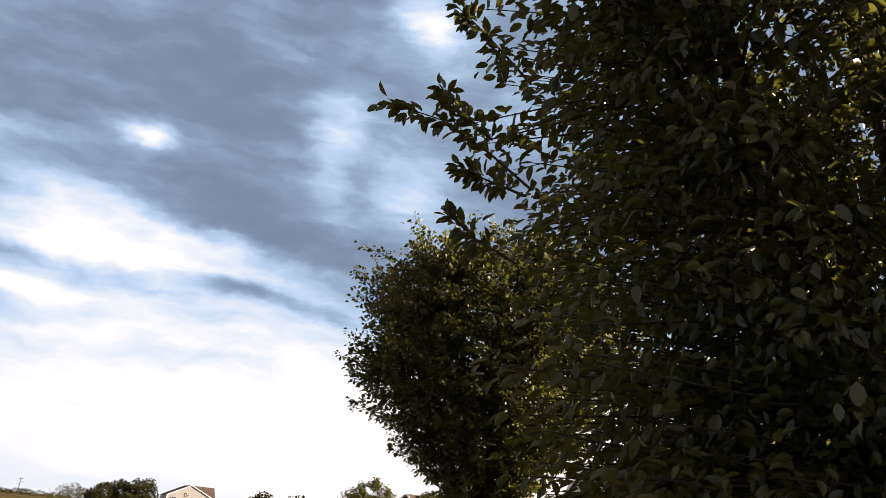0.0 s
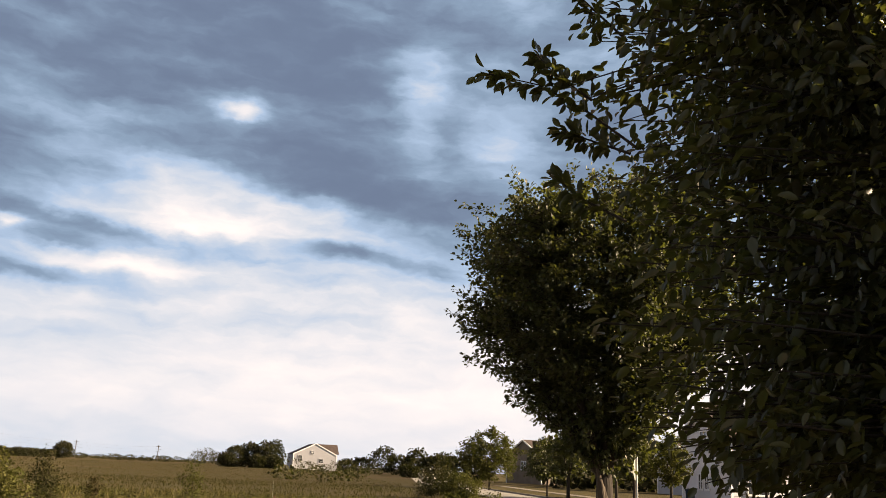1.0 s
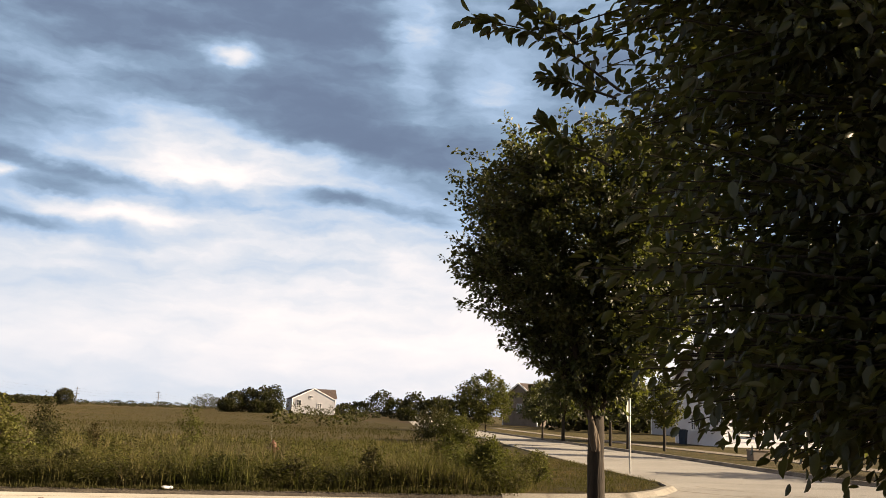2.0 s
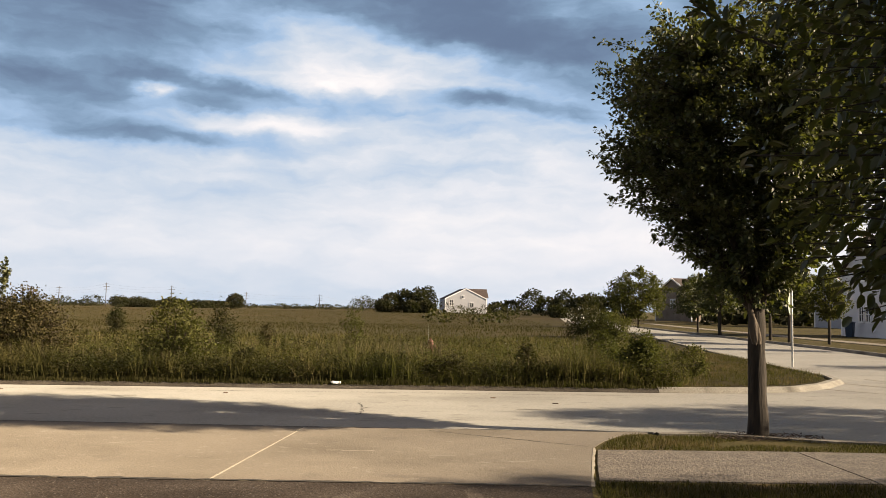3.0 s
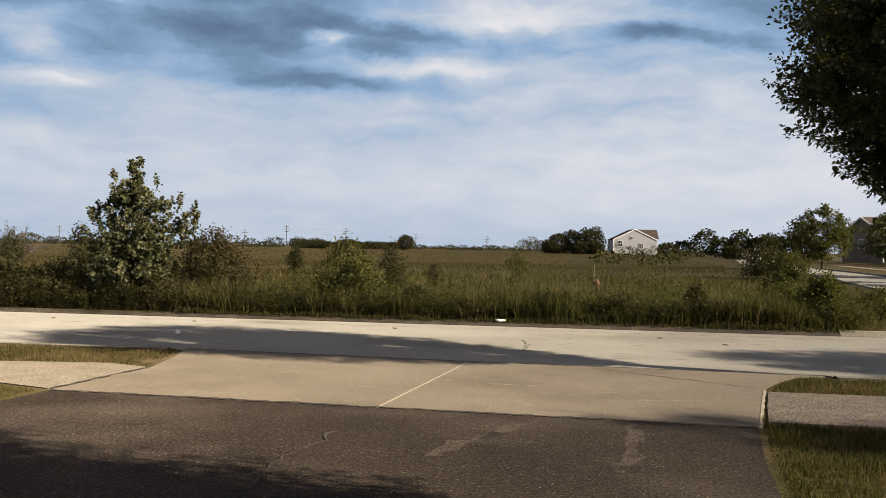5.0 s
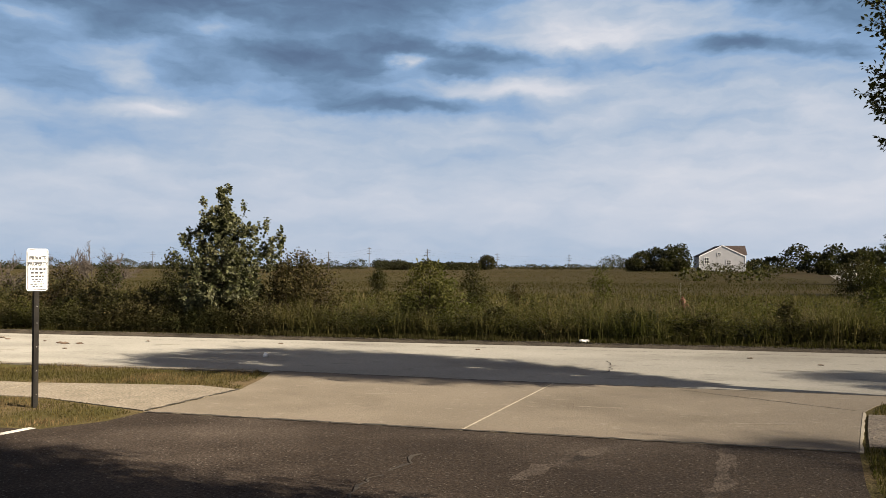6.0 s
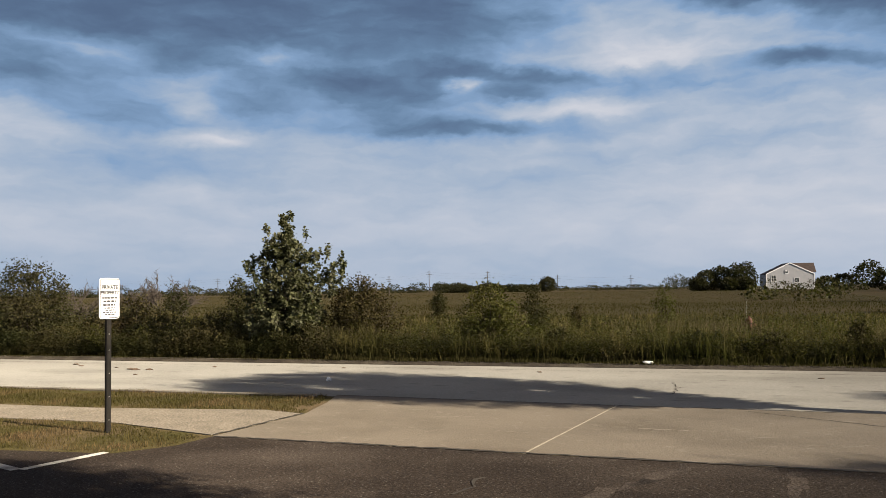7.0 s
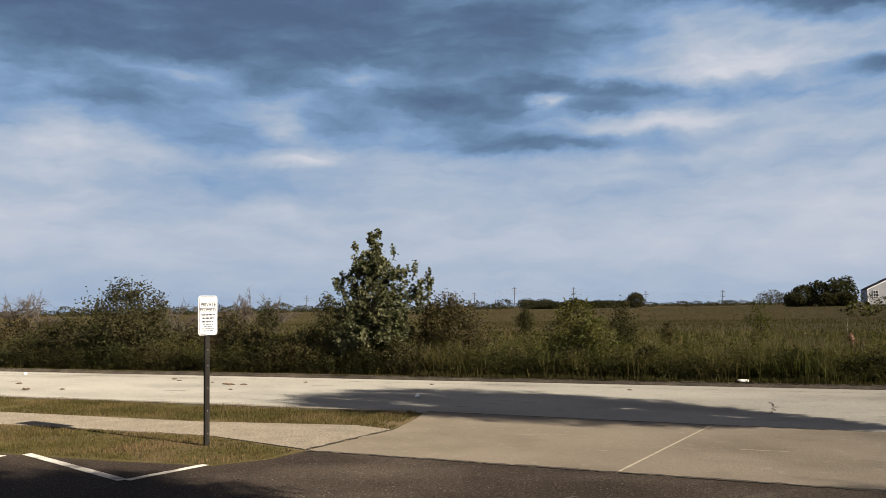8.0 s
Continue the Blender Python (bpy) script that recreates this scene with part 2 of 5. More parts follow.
M_GRASS_TALL = material("tall_grass", (0.0300, 0.0326, 0.0096), (0.0607, 0.0497, 0.0179), 0.5, 0.7, island=0.5, translucent=0.15, stain=(0.0824, 0.0631, 0.0323), stain_scale=0.3, spec=0.06)
M_GRASS_DRY = material("dry_grass", (0.0554, 0.0463, 0.0251), (0.0875, 0.0732, 0.0427), 0.5, 0.8, island=0.5, translucent=0.12, spec=0.06)
M_GRASS_LAWN = material("lawn_grass", (0.0378, 0.0356, 0.0103), (0.0730, 0.0556, 0.0206), 0.9, 0.8, island=0.55, translucent=0.12, stain=(0.1095, 0.0744, 0.0395), stain_scale=0.9, spec=0.06)
M_FIELDPLANT = material("field_plant", (0.0262, 0.0249, 0.0086), (0.0406, 0.0335, 0.0126), 0.06, 0.8, island=0.22, translucent=0.12, spec=0.06)
M_DEADWOOD = material("dead_wood", (0.0495, 0.0398, 0.0316), (0.0765, 0.0632, 0.0510), 3, 0.9)
M_WHITE = material("white_enamel", (0.60, 0.61, 0.62), (0.65, 0.66, 0.67), 4, 0.35, spec=0.5)
M_INK = material("sign_ink", (0.02, 0.02, 0.02), (0.035, 0.035, 0.035), 8, 0.5)
M_POST = material("post_paint", (0.0072, 0.0066, 0.0060), (0.0180, 0.0162, 0.0138), 8, 0.6, 0.2, 80, spec=0.12)
M_STEEL = material("galvanised_steel", (0.30, 0.30, 0.28), (0.42, 0.42, 0.40), 12, 0.5, metallic=0.6)
M_SIGNBACK = material("aluminium_back", (0.17, 0.18, 0.155), (0.22, 0.23, 0.20), 6, 0.6)
M_HYDRANT = material("hydrant_paint", (0.0575, 0.0142, 0.0057), (0.0695, 0.0227, 0.0091), 9, 0.55, 0.3, 60)
M_SIDING_TAN = material("tan_siding", (0.3469, 0.3558, 0.3789), (0.3840, 0.3894, 0.4112), 1.0, 0.8)
M_SIDING_WHITE = material("pale_siding", (0.5800, 0.5820, 0.6072), (0.6400, 0.6402, 0.6624), 1.0, 0.7)
M_SIDING_DARK = material("brown_siding", (0.16, 0.13, 0.10), (0.22, 0.18, 0.14), 1.0, 0.8)
M_ROOF = material("roof_shingle", (0.0440, 0.0320, 0.0288), (0.0720, 0.0528, 0.0464), 2.0, 0.9, 0.5, 8, grain=0.3)
M_TRIM = material("white_trim", (0.72, 0.72, 0.72), (0.78, 0.78, 0.78), 3, 0.6)
M_GLASS = material("window_glass", (0.02, 0.025, 0.03), (0.03, 0.035, 0.04), 1.0, 0.06, spec=0.8)
M_BIN = material("blue_plastic", (0.0120, 0.0240, 0.0440), (0.0200, 0.0340, 0.0560), 4, 0.5)
M_POLE = material("pole_wood", (0.0500, 0.0425, 0.0350), (0.0800, 0.0700, 0.0600), 3, 0.9)
M_WIRE = material("wire", (0.06, 0.06, 0.06), (0.09, 0.09, 0.09), 3, 0.6)
M_PAPER = material("litter_paper", (0.72, 0.71, 0.68), (0.80, 0.79, 0.76), 6, 0.7)
M_MULCH = material("mulch", (0.045, 0.030, 0.020), (0.10, 0.07, 0.05), 12, 0.95, 0.6, 40, island=0.5)
M_FLOWER = material("white_flower", (0.3000, 0.3000, 0.2475), (0.3600, 0.3600, 0.2970), 4, 0.7, island=0.15)


# ---- building helpers ----
rng = np.random.default_rng(7)


def fast_mesh(name, verts, tris, mat, smooth=False):
    """A mesh from arrays of corners and triangles."""
    me = bpy.data.meshes.new(name)
    verts, tris = np.asarray(verts, np.float32), np.asarray(tris, np.int32)
    me.vertices.add(len(verts))
    me.vertices.foreach_set("co", verts.ravel())
    me.loops.add(tris.size)
    me.loops.foreach_set("vertex_index", tris.ravel())
    me.polygons.add(len(tris))
    me.polygons.foreach_set("loop_start", np.arange(0, tris.size, 3, dtype=np.int32))
    me.polygons.foreach_set("loop_total", np.full(len(tris), 3, np.int32))
    if smooth:
        me.polygons.foreach_set("use_smooth", np.ones(len(tris), bool))
    me.update()
    me.validate()
    me.materials.append(mat)
    return me


def part(name, bm, mat, parent=None, label="", smooth=False):
    """Links a bmesh as one mesh object, under a thing where one is given."""
    me = bpy.data.meshes.new(name)
    bmesh.ops.recalc_face_normals(bm, faces=bm.faces)
    if smooth:
        for f in bm.faces:
            f.smooth = True
    bm.to_mesh(me)
    bm.free()
    me.materials.append(mat)
    ob = new(name, me)
    if parent is not None:
        ob.parent = parent
    return tagged(ob, label)


def mesh_part(name, me, parent=None, label="", kind=""):
    ob = new(name, me)
    if parent is not None:
        ob.parent = parent
    return tagged(ob, label, kind=kind)


def thing(name, m, label, category, group="", kind=""):
    ob = new(name)
    ob.empty_display_size = 0.1
    ob.matrix_world = m
    return tagged(ob, label, category, group, kind)


def box(sx, sy, sz, at=(0, 0, 0), bevel=0.0, bm=None, turn=None):
    """A box whose base centre lies at the place given."""
    own = bm or bmesh.new()
    r = bmesh.ops.create_cube(own, size=1.0)
    vs = r["verts"]
    bmesh.ops.scale(own, vec=(sx, sy, sz), verts=vs)
    bmesh.ops.translate(own, vec=(0, 0, sz / 2), verts=vs)
    if bevel:
        es = list({e for v in vs for e in v.link_edges})
        rb = bmesh.ops.bevel(own, geom=es, offset=bevel, segments=2, affect="EDGES", profile=0.5)
        vs = list({v for f in rb["faces"] for v in f.verts} | {v for v in vs if v.is_valid})
    if turn is not None:
        bmesh.ops.transform(own, matrix=turn, verts=vs)
    bmesh.ops.translate(own, vec=at, verts=vs)
    return own


def prism(outline, z0, z1, bm=None, bevel=0.0):
    """A slab with the outline (x, y) given."""
    own = bm or bmesh.new()
    top = [own.verts.new((x, y, z1)) for x, y in outline]
    low = [own.verts.new((x, y, z0)) for x, y in outline]
    f = own.faces.new(top)
    n = len(outline)
    for i in range(n):
        own.faces.new((top[i], low[i], low[(i + 1) % n], top[(i + 1) % n]))
    bmesh.ops.triangulate(own, faces=[f])
    return own


def lathe(profile, sides=12, bm=None, at=(0, 0, 0), turn=None):
    """A turned body from (radius, height) rows."""
    own = bm or bmesh.new()
    rings = []
    for r, z in profile:
        ring = []
        for i in range(sides):
            a = 2 * math.pi * i / sides
            p = Vector((r * math.cos(a), r * math.sin(a), z))
            if turn is not None:
                p = turn @ p
            ring.append(own.verts.new(p + Vector(at)))
        rings.append(ring)
    for a, b in zip(rings, rings[1:]):
        for i in range(sides):
            own.faces.new((a[i], a[(i + 1) % sides], b[(i + 1) % sides], b[i]))
    own.faces.new(rings[0][::-1])
    own.faces.new(rings[-1])
    return own


class Tubes:
    """Collects tapered tubes along polylines into one array mesh."""

    def __init__(self):
        self.v, self.t, self.n = [], [], 0

    def add(self, pts, radii, sides=5, lump=0.0):
        pts = np.asarray(pts, float)
        k = len(pts)
        tan = np.gradient(pts, axis=0)
        tan /= np.linalg.norm(tan, axis=1)[:, None] + 1e-9
        ref = np.array([0.0, 0, 1]) if abs(tan[0][2]) < 0.9 else np.array([1.0, 0, 0])
        a = np.cross(tan, ref)
        a /= np.linalg.norm(a, axis=1)[:, None] + 1e-9
        b = np.cross(tan, a)
        ang = np.arange(sides) * 2 * np.pi / sides
        rad = np.asarray(radii, float)[:, None] * (1 + lump * rng.uniform(-1, 1, (k, sides)))
        ring = pts[:, None, :] + rad[..., None] * (np.cos(ang)[None, :, None] * a[:, None, :] + np.sin(ang)[None, :, None] * b[:, None, :])
        self.v.append(ring.reshape(-1, 3))
        i, j = np.meshgrid(np.arange(k - 1), np.arange(sides), indexing="ij")
        j2 = (j + 1) % sides
        q = np.stack([i * sides + j, i * sides + j2, (i + 1) * sides + j2, (i + 1) * sides + j], -1).reshape(-1, 4) + self.n
        self.t.append(q[:, [0, 1, 2]])
        self.t.append(q[:, [0, 2, 3]])
        cap = np.stack([np.full(sides - 2, (k - 1) * sides), (k - 1) * sides + np.arange(1, sides - 1), (k - 1) * sides + np.arange(2, sides)], -1) + self.n
        self.t.append(cap)
        self.n += k * sides

    def mesh(self, name, mat):
        return fast_mesh(name, np.concatenate(self.v), np.concatenate(self.t), mat, smooth=True)


def unit(a):
    return a / (np.linalg.norm(a, axis=-1, keepdims=True) + 1e-9)


LEAF_FINE = (np.array([(0, 0, 0), (0.18, 0.72, 0.07), (0.48, 1.0, 0.10), (0.80, 0.62, 0.05), (1, 0, -0.10), (0.80, -0.62, 0.05), (0.48, -1.0, 0.10), (0.18, -0.72, 0.07), (0.5, 0, -0.05)]),
             np.array([(i, 8, (i + 1) % 8) for i in range(8)]))
LEAF_PLAIN = (np.array([(0, 0, 0), (0.5, 1, 0.08), (1, 0, -0.08), (0.5, -1, 0.08), (0.5, 0, -0.05)]),
              np.array([(0, 4, 1), (1, 4, 2), (2, 4, 3), (3, 4, 0)]))
LEAF_LOW = (np.array([(0, 0, 0), (0.5, 1, 0.1), (1, 0, -0.1), (0.5, -1, 0.1)]), np.array([(0, 2, 1), (0, 3, 2)]))


def leaves(name, pos, axis, up, length, width, mat, shape=LEAF_PLAIN):
    """Many leaves at the places given; axis: along the leaf, up: its upper side; length and half width each."""
    axis = unit(axis)
    side = unit(np.cross(up, axis))
    nrm = np.cross(axis, side)
    sv, st = shape
    v = (pos[:, None, :] + sv[None, :, 0, None] * (axis * length[:, None])[:, None, :] + sv[None, :, 1, None] * (side * width[:, None])[:, None, :]
         + sv[None, :, 2, None] * (nrm * length[:, None])[:, None, :])
    t = st[None] + (np.arange(len(pos)) * len(sv))[:, None, None]
    return fast_mesh(name, v.reshape(-1, 3), t.reshape(-1, 3), mat)


def random_dirs(n):
    return unit(rng.normal(size=(n, 3)))


def blob_noise(p, scale, seed):
    return np.array([noise.noise(Vector((x * scale + seed, y * scale, z * scale))) for x, y, z in p])


def make_tree(name, base, profile, label, category="tree", leaf_mat=None, bark=None, trunk_r=0.12, fork=1.5, limbs=7, twigs=600, per_twig=40, leaf_len=0.065, leaf_wid=0.019,
              shape=LEAF_PLAIN, gap=0.0, lean=(0, 0), droop=0.3, twig_len=0.7, group="", stems=1, spread=1.0, extra=(), shell=0.55, wob=0.25, fluff=0.11, rise=0.25, spike=0.0, spike_len=0.4, lumps=1.6, leaf_parts=False, skirt=0, cut=None):
    """A tree or shrub: trunk, limbs that rise into the crown's envelope (rows of height and radius), twigs and leaves."""
    top = thing(name, pose(*base), label, category, group)
    hs, rs = np.array([p[0] for p in profile], float), np.array([p[1] for p in profile], float)
    z0, z1 = hs[0], hs[-1]
    tubes = Tubes()
    # crown targets, thickest near the envelope's skin, thinned by a coarse noise
    pts = []
    seed = rng.uniform(0, 90)
    while len(pts) < twigs:
        n = twigs * 3
        h = rng.uniform(z0, z1, n)
        rr = np.interp(h, hs, rs)
        keep = rng.uniform(0, rs.max() ** 1.3, n) < rr ** 1.3
        h, rr = h[keep], rr[keep]
        a = rng.uniform(0, 2 * np.pi, len(h))
        f = rng.uniform(0, 1, len(h)) ** shell
        p = np.stack([rr * f * np.cos(a) * spread, rr * f * np.sin(a), h], 1)
        lump = blob_noise(p, lumps / max(rs.max(), 0.3), seed)
        f2 = 1 + wob * lump
        p[:, 0] *= f2
        p[:, 1] *= f2
        p = p[lump > gap - 0.9]
        pts.extend(p)
    pts = np.array(pts[:twigs])
    if skirt:
        # low hanging outer twigs
        h = rng.uniform(z0, z0 + 0.75, skirt)
        a = rng.uniform(0, 2 * np.pi, skirt)
        r = np.interp(h, hs, rs) * rng.uniform(0.55, 1.0, skirt)
        pts = np.concatenate([pts, np.stack([r * np.cos(a), r * np.sin(a), h], 1)])
    if cut:
        # the crown is clipped flatter on one side, over the walk
        pts = pts[pts[:, 0] * cut[0] + pts[:, 1] * cut[1] < cut[2]]
    skel = []
    for s in range(stems):
        off = np.array([0.0, 0, 0]) if stems == 1 else np.array([rng.normal() * 0.12, rng.normal() * 0.12, 0])
        fk = np.array([lean[0], lean[1], fork]) + off
        k = 7
        u = np.linspace(0, 1, k)[:, None]
        tp = off + (fk - off) * u + np.concatenate([rng.normal(0, trunk_r * 0.035, (k, 2)), np.zeros((k, 1))], 1) * (u > 0)
        flare = 1 + 0.16 * np.exp(-u[:, 0] * 9)
        tubes.add(tp, trunk_r * flare * (1 - 0.10 * u[:, 0]), 12 if trunk_r > 0.05 else 6, 0.05)
        for i in range(limbs):
            a = 2 * np.pi * (i + rng.uniform(-0.3, 0.3)) / limbs
            h = z0 + (z1 - z0) * (0.45 + 0.5 * ((i * 0.618) % 1.0))
            r = np.interp(h, hs, rs) * rng.uniform(0.45, 0.85)
            if i == 0:
                h, r = z1 - 0.03 * (z1 - z0), 0.05
            end = np.array([r * np.cos(a), r * np.sin(a), h])
            mid = fk + (end - fk) * 0.45 + np.array([np.cos(a) * r * 0.12, np.sin(a) * r * 0.12, -0.05 * (h - fork)])
            t = np.linspace(0, 1, 9)[:, None]
            st = fk - np.array([0, 0, rng.uniform(0, 0.12) * fork])
            c = (1 - t) ** 2 * st + 2 * t * (1 - t) * mid + t ** 2 * end + rng.normal(0, 0.02 * r + 0.004, (9, 3)) * t
            tubes.add(c, trunk_r * 0.55 * (1 - 0.88 * t[:, 0]), 6, 0.04)
            skel.append(c[2:])
    skel = np.concatenate(skel)
    dist = np.linalg.norm(pts[:, None, :] - skel[None], axis=2) + np.maximum(0, skel[None, :, 2] - pts[:, None, 2]) * 0.8
    near = skel[np.argmin(dist, axis=1)]
    d = pts - near
    ln = np.linalg.norm(d, axis=1, keepdims=True)
    start = np.where(ln > twig_len * 1.6, pts - d / ln * twig_len * 1.6, near)
    extra = [np.asarray(e, float) for e in extra]
    lp, la, lu, = [], [], []
    for q in range(len(pts) + len(extra)):
        if q < len(pts):
            s, e = start[q], pts[q]
            e2 = e + unit(np.array([e[0], e[1], 0.3 * rng.normal() + rise])) * rng.uniform(0, 0.35) * twig_len
            spiked = rng.uniform() < spike
            if spiked:
                e2 = e2 + unit(np.array([e[0] / rs.max(), e[1] / rs.max(), rise * 1.3])) * rng.uniform(0.4, 1.0) * spike_len
            m = (s + e2) / 2 + rng.normal(0, 0.05, 3) * twig_len
            path, k, r0 = np.array([s, m, e2]), int(per_twig * (1.35 if spiked else 1.0)), trunk_r * 0.06 + 0.002
        else:
            path, k, r0 = extra[q - len(pts)], int(per_twig * 1.6), 0.006
        tubes.add(path, np.linspace(r0, 0.0012 + leaf_len * 0.01, len(path)), 4 if trunk_r > 0.06 else 3)
        f = rng.uniform(0.12, 1.0, k) ** 0.8 * (len(path) - 1)
        i = np.minimum(f.astype(int), len(path) - 2)
        pp = path[i] + (path[i + 1] - path[i]) * (f - i)[:, None]
        tw = unit(path[i + 1] - path[i])
        ax = tw * 0.8 + random_dirs(k) * 0.9 + np.array([0, 0, -droop])
        lp.append(pp + unit(ax) * leaf_len * rng.uniform(0.05, 0.6, k)[:, None] + (rng.normal(0, fluff * twig_len, (k, 3)) if q < len(pts) else 0))
        la.append(ax)
        lu.append(random_dirs(k) * 0.8 + np.array([0, 0, 0.9]))
    loose = None
    if leaf_parts:
        k = len(extra)
        loose = np.concatenate(lp[-k:]), np.concatenate(la[-k:]), np.concatenate(lu[-k:])
        lp, la, lu = lp[:-k], la[:-k], lu[:-k]
    lp, la, lu = np.concatenate(lp), np.concatenate(la), np.concatenate(lu)
    n = len(lp)
    size = rng.uniform(0.7, 1.2, n)
    if trunk_r > 0.04:
        mesh_part("trunk", tubes.mesh("trunk", bark or M_BARK), top)
    else:
        mesh_part("branch", tubes.mesh("branch", bark or M_BARK), top, kind="stuff")
    mesh_part("crown", leaves("crown", lp, la, lu, leaf_len * size, leaf_wid * size * rng.uniform(0.8, 1.15, n), leaf_mat, shape), top, kind="stuff")
    if loose is not None:
        # the leaves of the jutting twigs, each one by itself
        lm = leaves("leaf", np.zeros((1, 3)), np.array([[1.0, 0, 0]]), np.array([[0, 0, 1.0]]), np.array([leaf_len]), np.array([leaf_wid]), leaf_mat, shape)
        for p, ax, up in zip(*loose):
            x = Vector(ax).normalized()
            y = Vector(up).cross(x).normalized()
            mt = Matrix((x, y, x.cross(y))).transposed().to_4x4()
            mt.translation = p
            ob = mesh_part("leaf", lm, top)
            ob.matrix_basis = mt @ Matrix.Scale(rng.uniform(0.75, 1.25), 4)
    return top


def blades(name, xy, z, height, width, mat, bend=0.35, segs=2):
    """Grass blades: each a bent tapering strip."""
    n = len(xy)
    a = rng.uniform(0, 2 * np.pi, n)
    side = np.stack([np.cos(a), np.sin(a), np.zeros(n)], 1)
    b = rng.uniform(0, 2 * np.pi, n)
    lean = np.stack([np.cos(b), np.sin(b), np.zeros(n)], 1) * (height * bend * rng.uniform(0.1, 1, n))[:, None]
    root = np.concatenate([xy, np.broadcast_to(np.asarray(z, float).reshape(-1, 1), (n, 1))], 1)
    up = np.zeros((n, 3))
    up[:, 2] = height
    if segs == 1:
        v = np.stack([root - side * width[:, None], root + side * width[:, None], root + lean + up], 1)
        t = np.array([(0, 1, 2)])
    else:
        mid = root + lean * 0.3 + up * 0.55
        v = np.stack([root - side * width[:, None], root + side * width[:, None], mid - side * width[:, None] * 0.8, mid + side * width[:, None] * 0.8, root + lean + up], 1)
        t = np.array([(0, 1, 3), (0, 3, 2), (2, 3, 4)])
    k = v.shape[1]
    return fast_mesh(name, v.reshape(-1, 3), (t[None] + (np.arange(n) * k)[:, None, None]).reshape(-1, 3), mat)


def inside(poly, p):
    """Which of the points p lie inside the outline."""
    x, y = p[:, 0], p[:, 1]
    r = np.zeros(len(p), bool)
    for (x0, y0), (x1, y1) in zip(poly, poly[1:] + poly[:1]):
        c = ((y0 > y) != (y1 > y)) & (x < (x1 - x0) * (y - y0) / (y1 - y0 + 1e-12) + x0)
        r ^= c
    return r


# ---- ground, roads and walks ----
NEAR_EDGE = [(-300, 11.6), (-5.55, 11.7), (2.4, 11.25), (3.9, 11.25), (5.1, 10.75), (7.2, 10.35), (9.5, 10.7), (12.0, 11.5), (40, 12.4), (120, 12.0)]
EAST_EDGE = [(120, 19.0), (40, 19.2), (22, 19.2), (19.0, 19.6), (17.5, 21.2), (17.0, 23.5), (17.6, 29.5), (18.7, 38.7), (19.4, 50), (20.6, 64), (22.2, 84), (25, 110), (38, 180)]
WEST_EDGE = [(31, 183), (19.8, 112), (18.0, 84), (16.0, 64), (14.4, 52), (12.8, 41), (11.4, 31), (10.5, 23.6), (10.32, 21.1), (9.95, 19.9), (8.9, 18.5), (7.9, 17.6), (6.6, 17.15), (5.4, 17.0), (-300, 17.0)]
sheet = bmesh.new()
bmesh.ops.create_grid(sheet, x_segments=8, y_segments=8, size=4500, matrix=Matrix.Translation((0, 0, -0.06)))
tagged(part("ground", sheet, M_FIELD), "flat open farmland reaching the horizon", "ground", kind="structure")
road = part("road", prism(NEAR_EDGE + EAST_EDGE + WEST_EDGE, -0.05, 0.0), M_ROAD)
tagged(road, "pale worn concrete residential street and side street", "road", kind="structure")
tagged(part("field", prism([(x, y + 0.12) for x, y in WEST_EDGE[-1:]] + [(-4300, 17.12), (-4300, 4300), (1200, 4300)] + [(x - 0.12, y + (0.12 if y < 20 else 0)) for x, y in WEST_EDGE[:-1]], -0.05, 0.06), M_FIELD),
       "open green field with rough weedy growth", "field", kind="structure")
tagged(part("lawn_east", prism([(x + 0.12, y) for x, y in EAST_EDGE] + [(1200, 4290), (4300, 4290), (4300, 19.0)], -0.05, 0.10), M_LAWN),
       "mown lawn along the side street", "lawn", kind="structure")
tagged(part("lawn_south", prism([(x, y - 0.10) for x, y in NEAR_EDGE] + [(120, -80), (-300, -80)], -0.05, 0.02), M_LAWN),
       "patchy mown lawn beside the walk", "lawn", kind="structure")


def sweep_kerb(line, width, height, side, top_z=0.0):
    """A kerb with a sloped, rounded face along a line; side: +1 lies to the left of the way along it."""
    own = bmesh.new()
    prof = [(-0.02, -0.05), (0.0, 0.012), (width * 0.30, height * 0.75), (width * 0.42, height), (width, height), (width, -0.05)]
    pl = [Vector((x, y, 0)) for x, y in line]
    rings = []
    for i, p in enumerate(pl):
        d = (pl[min(i + 1, len(pl) - 1)] - pl[max(i - 1, 0)]).normalized()
        n = Vector((-d.y, d.x, 0)) * side
        rings.append([own.verts.new(p + n * a + Vector((0, 0, b))) for a, b in prof])
    for a, b in zip(rings, rings[1:]):
        for j in range(len(prof) - 1):
            own.faces.new((a[j], a[j + 1], b[j + 1], b[j]))
    return own


def dense(line, step):
    """The line cut into shorter legs."""
    out = []
    for (x0, y0), (x1, y1) in zip(line, line[1:]):
        k = max(1, int(math.hypot(x1 - x0, y1 - y0) / step))
        out += [(x0 + (x1 - x0) * i / k, y0 + (y1 - y0) * i / k) for i in range(k)]
    return out + [line[-1]]


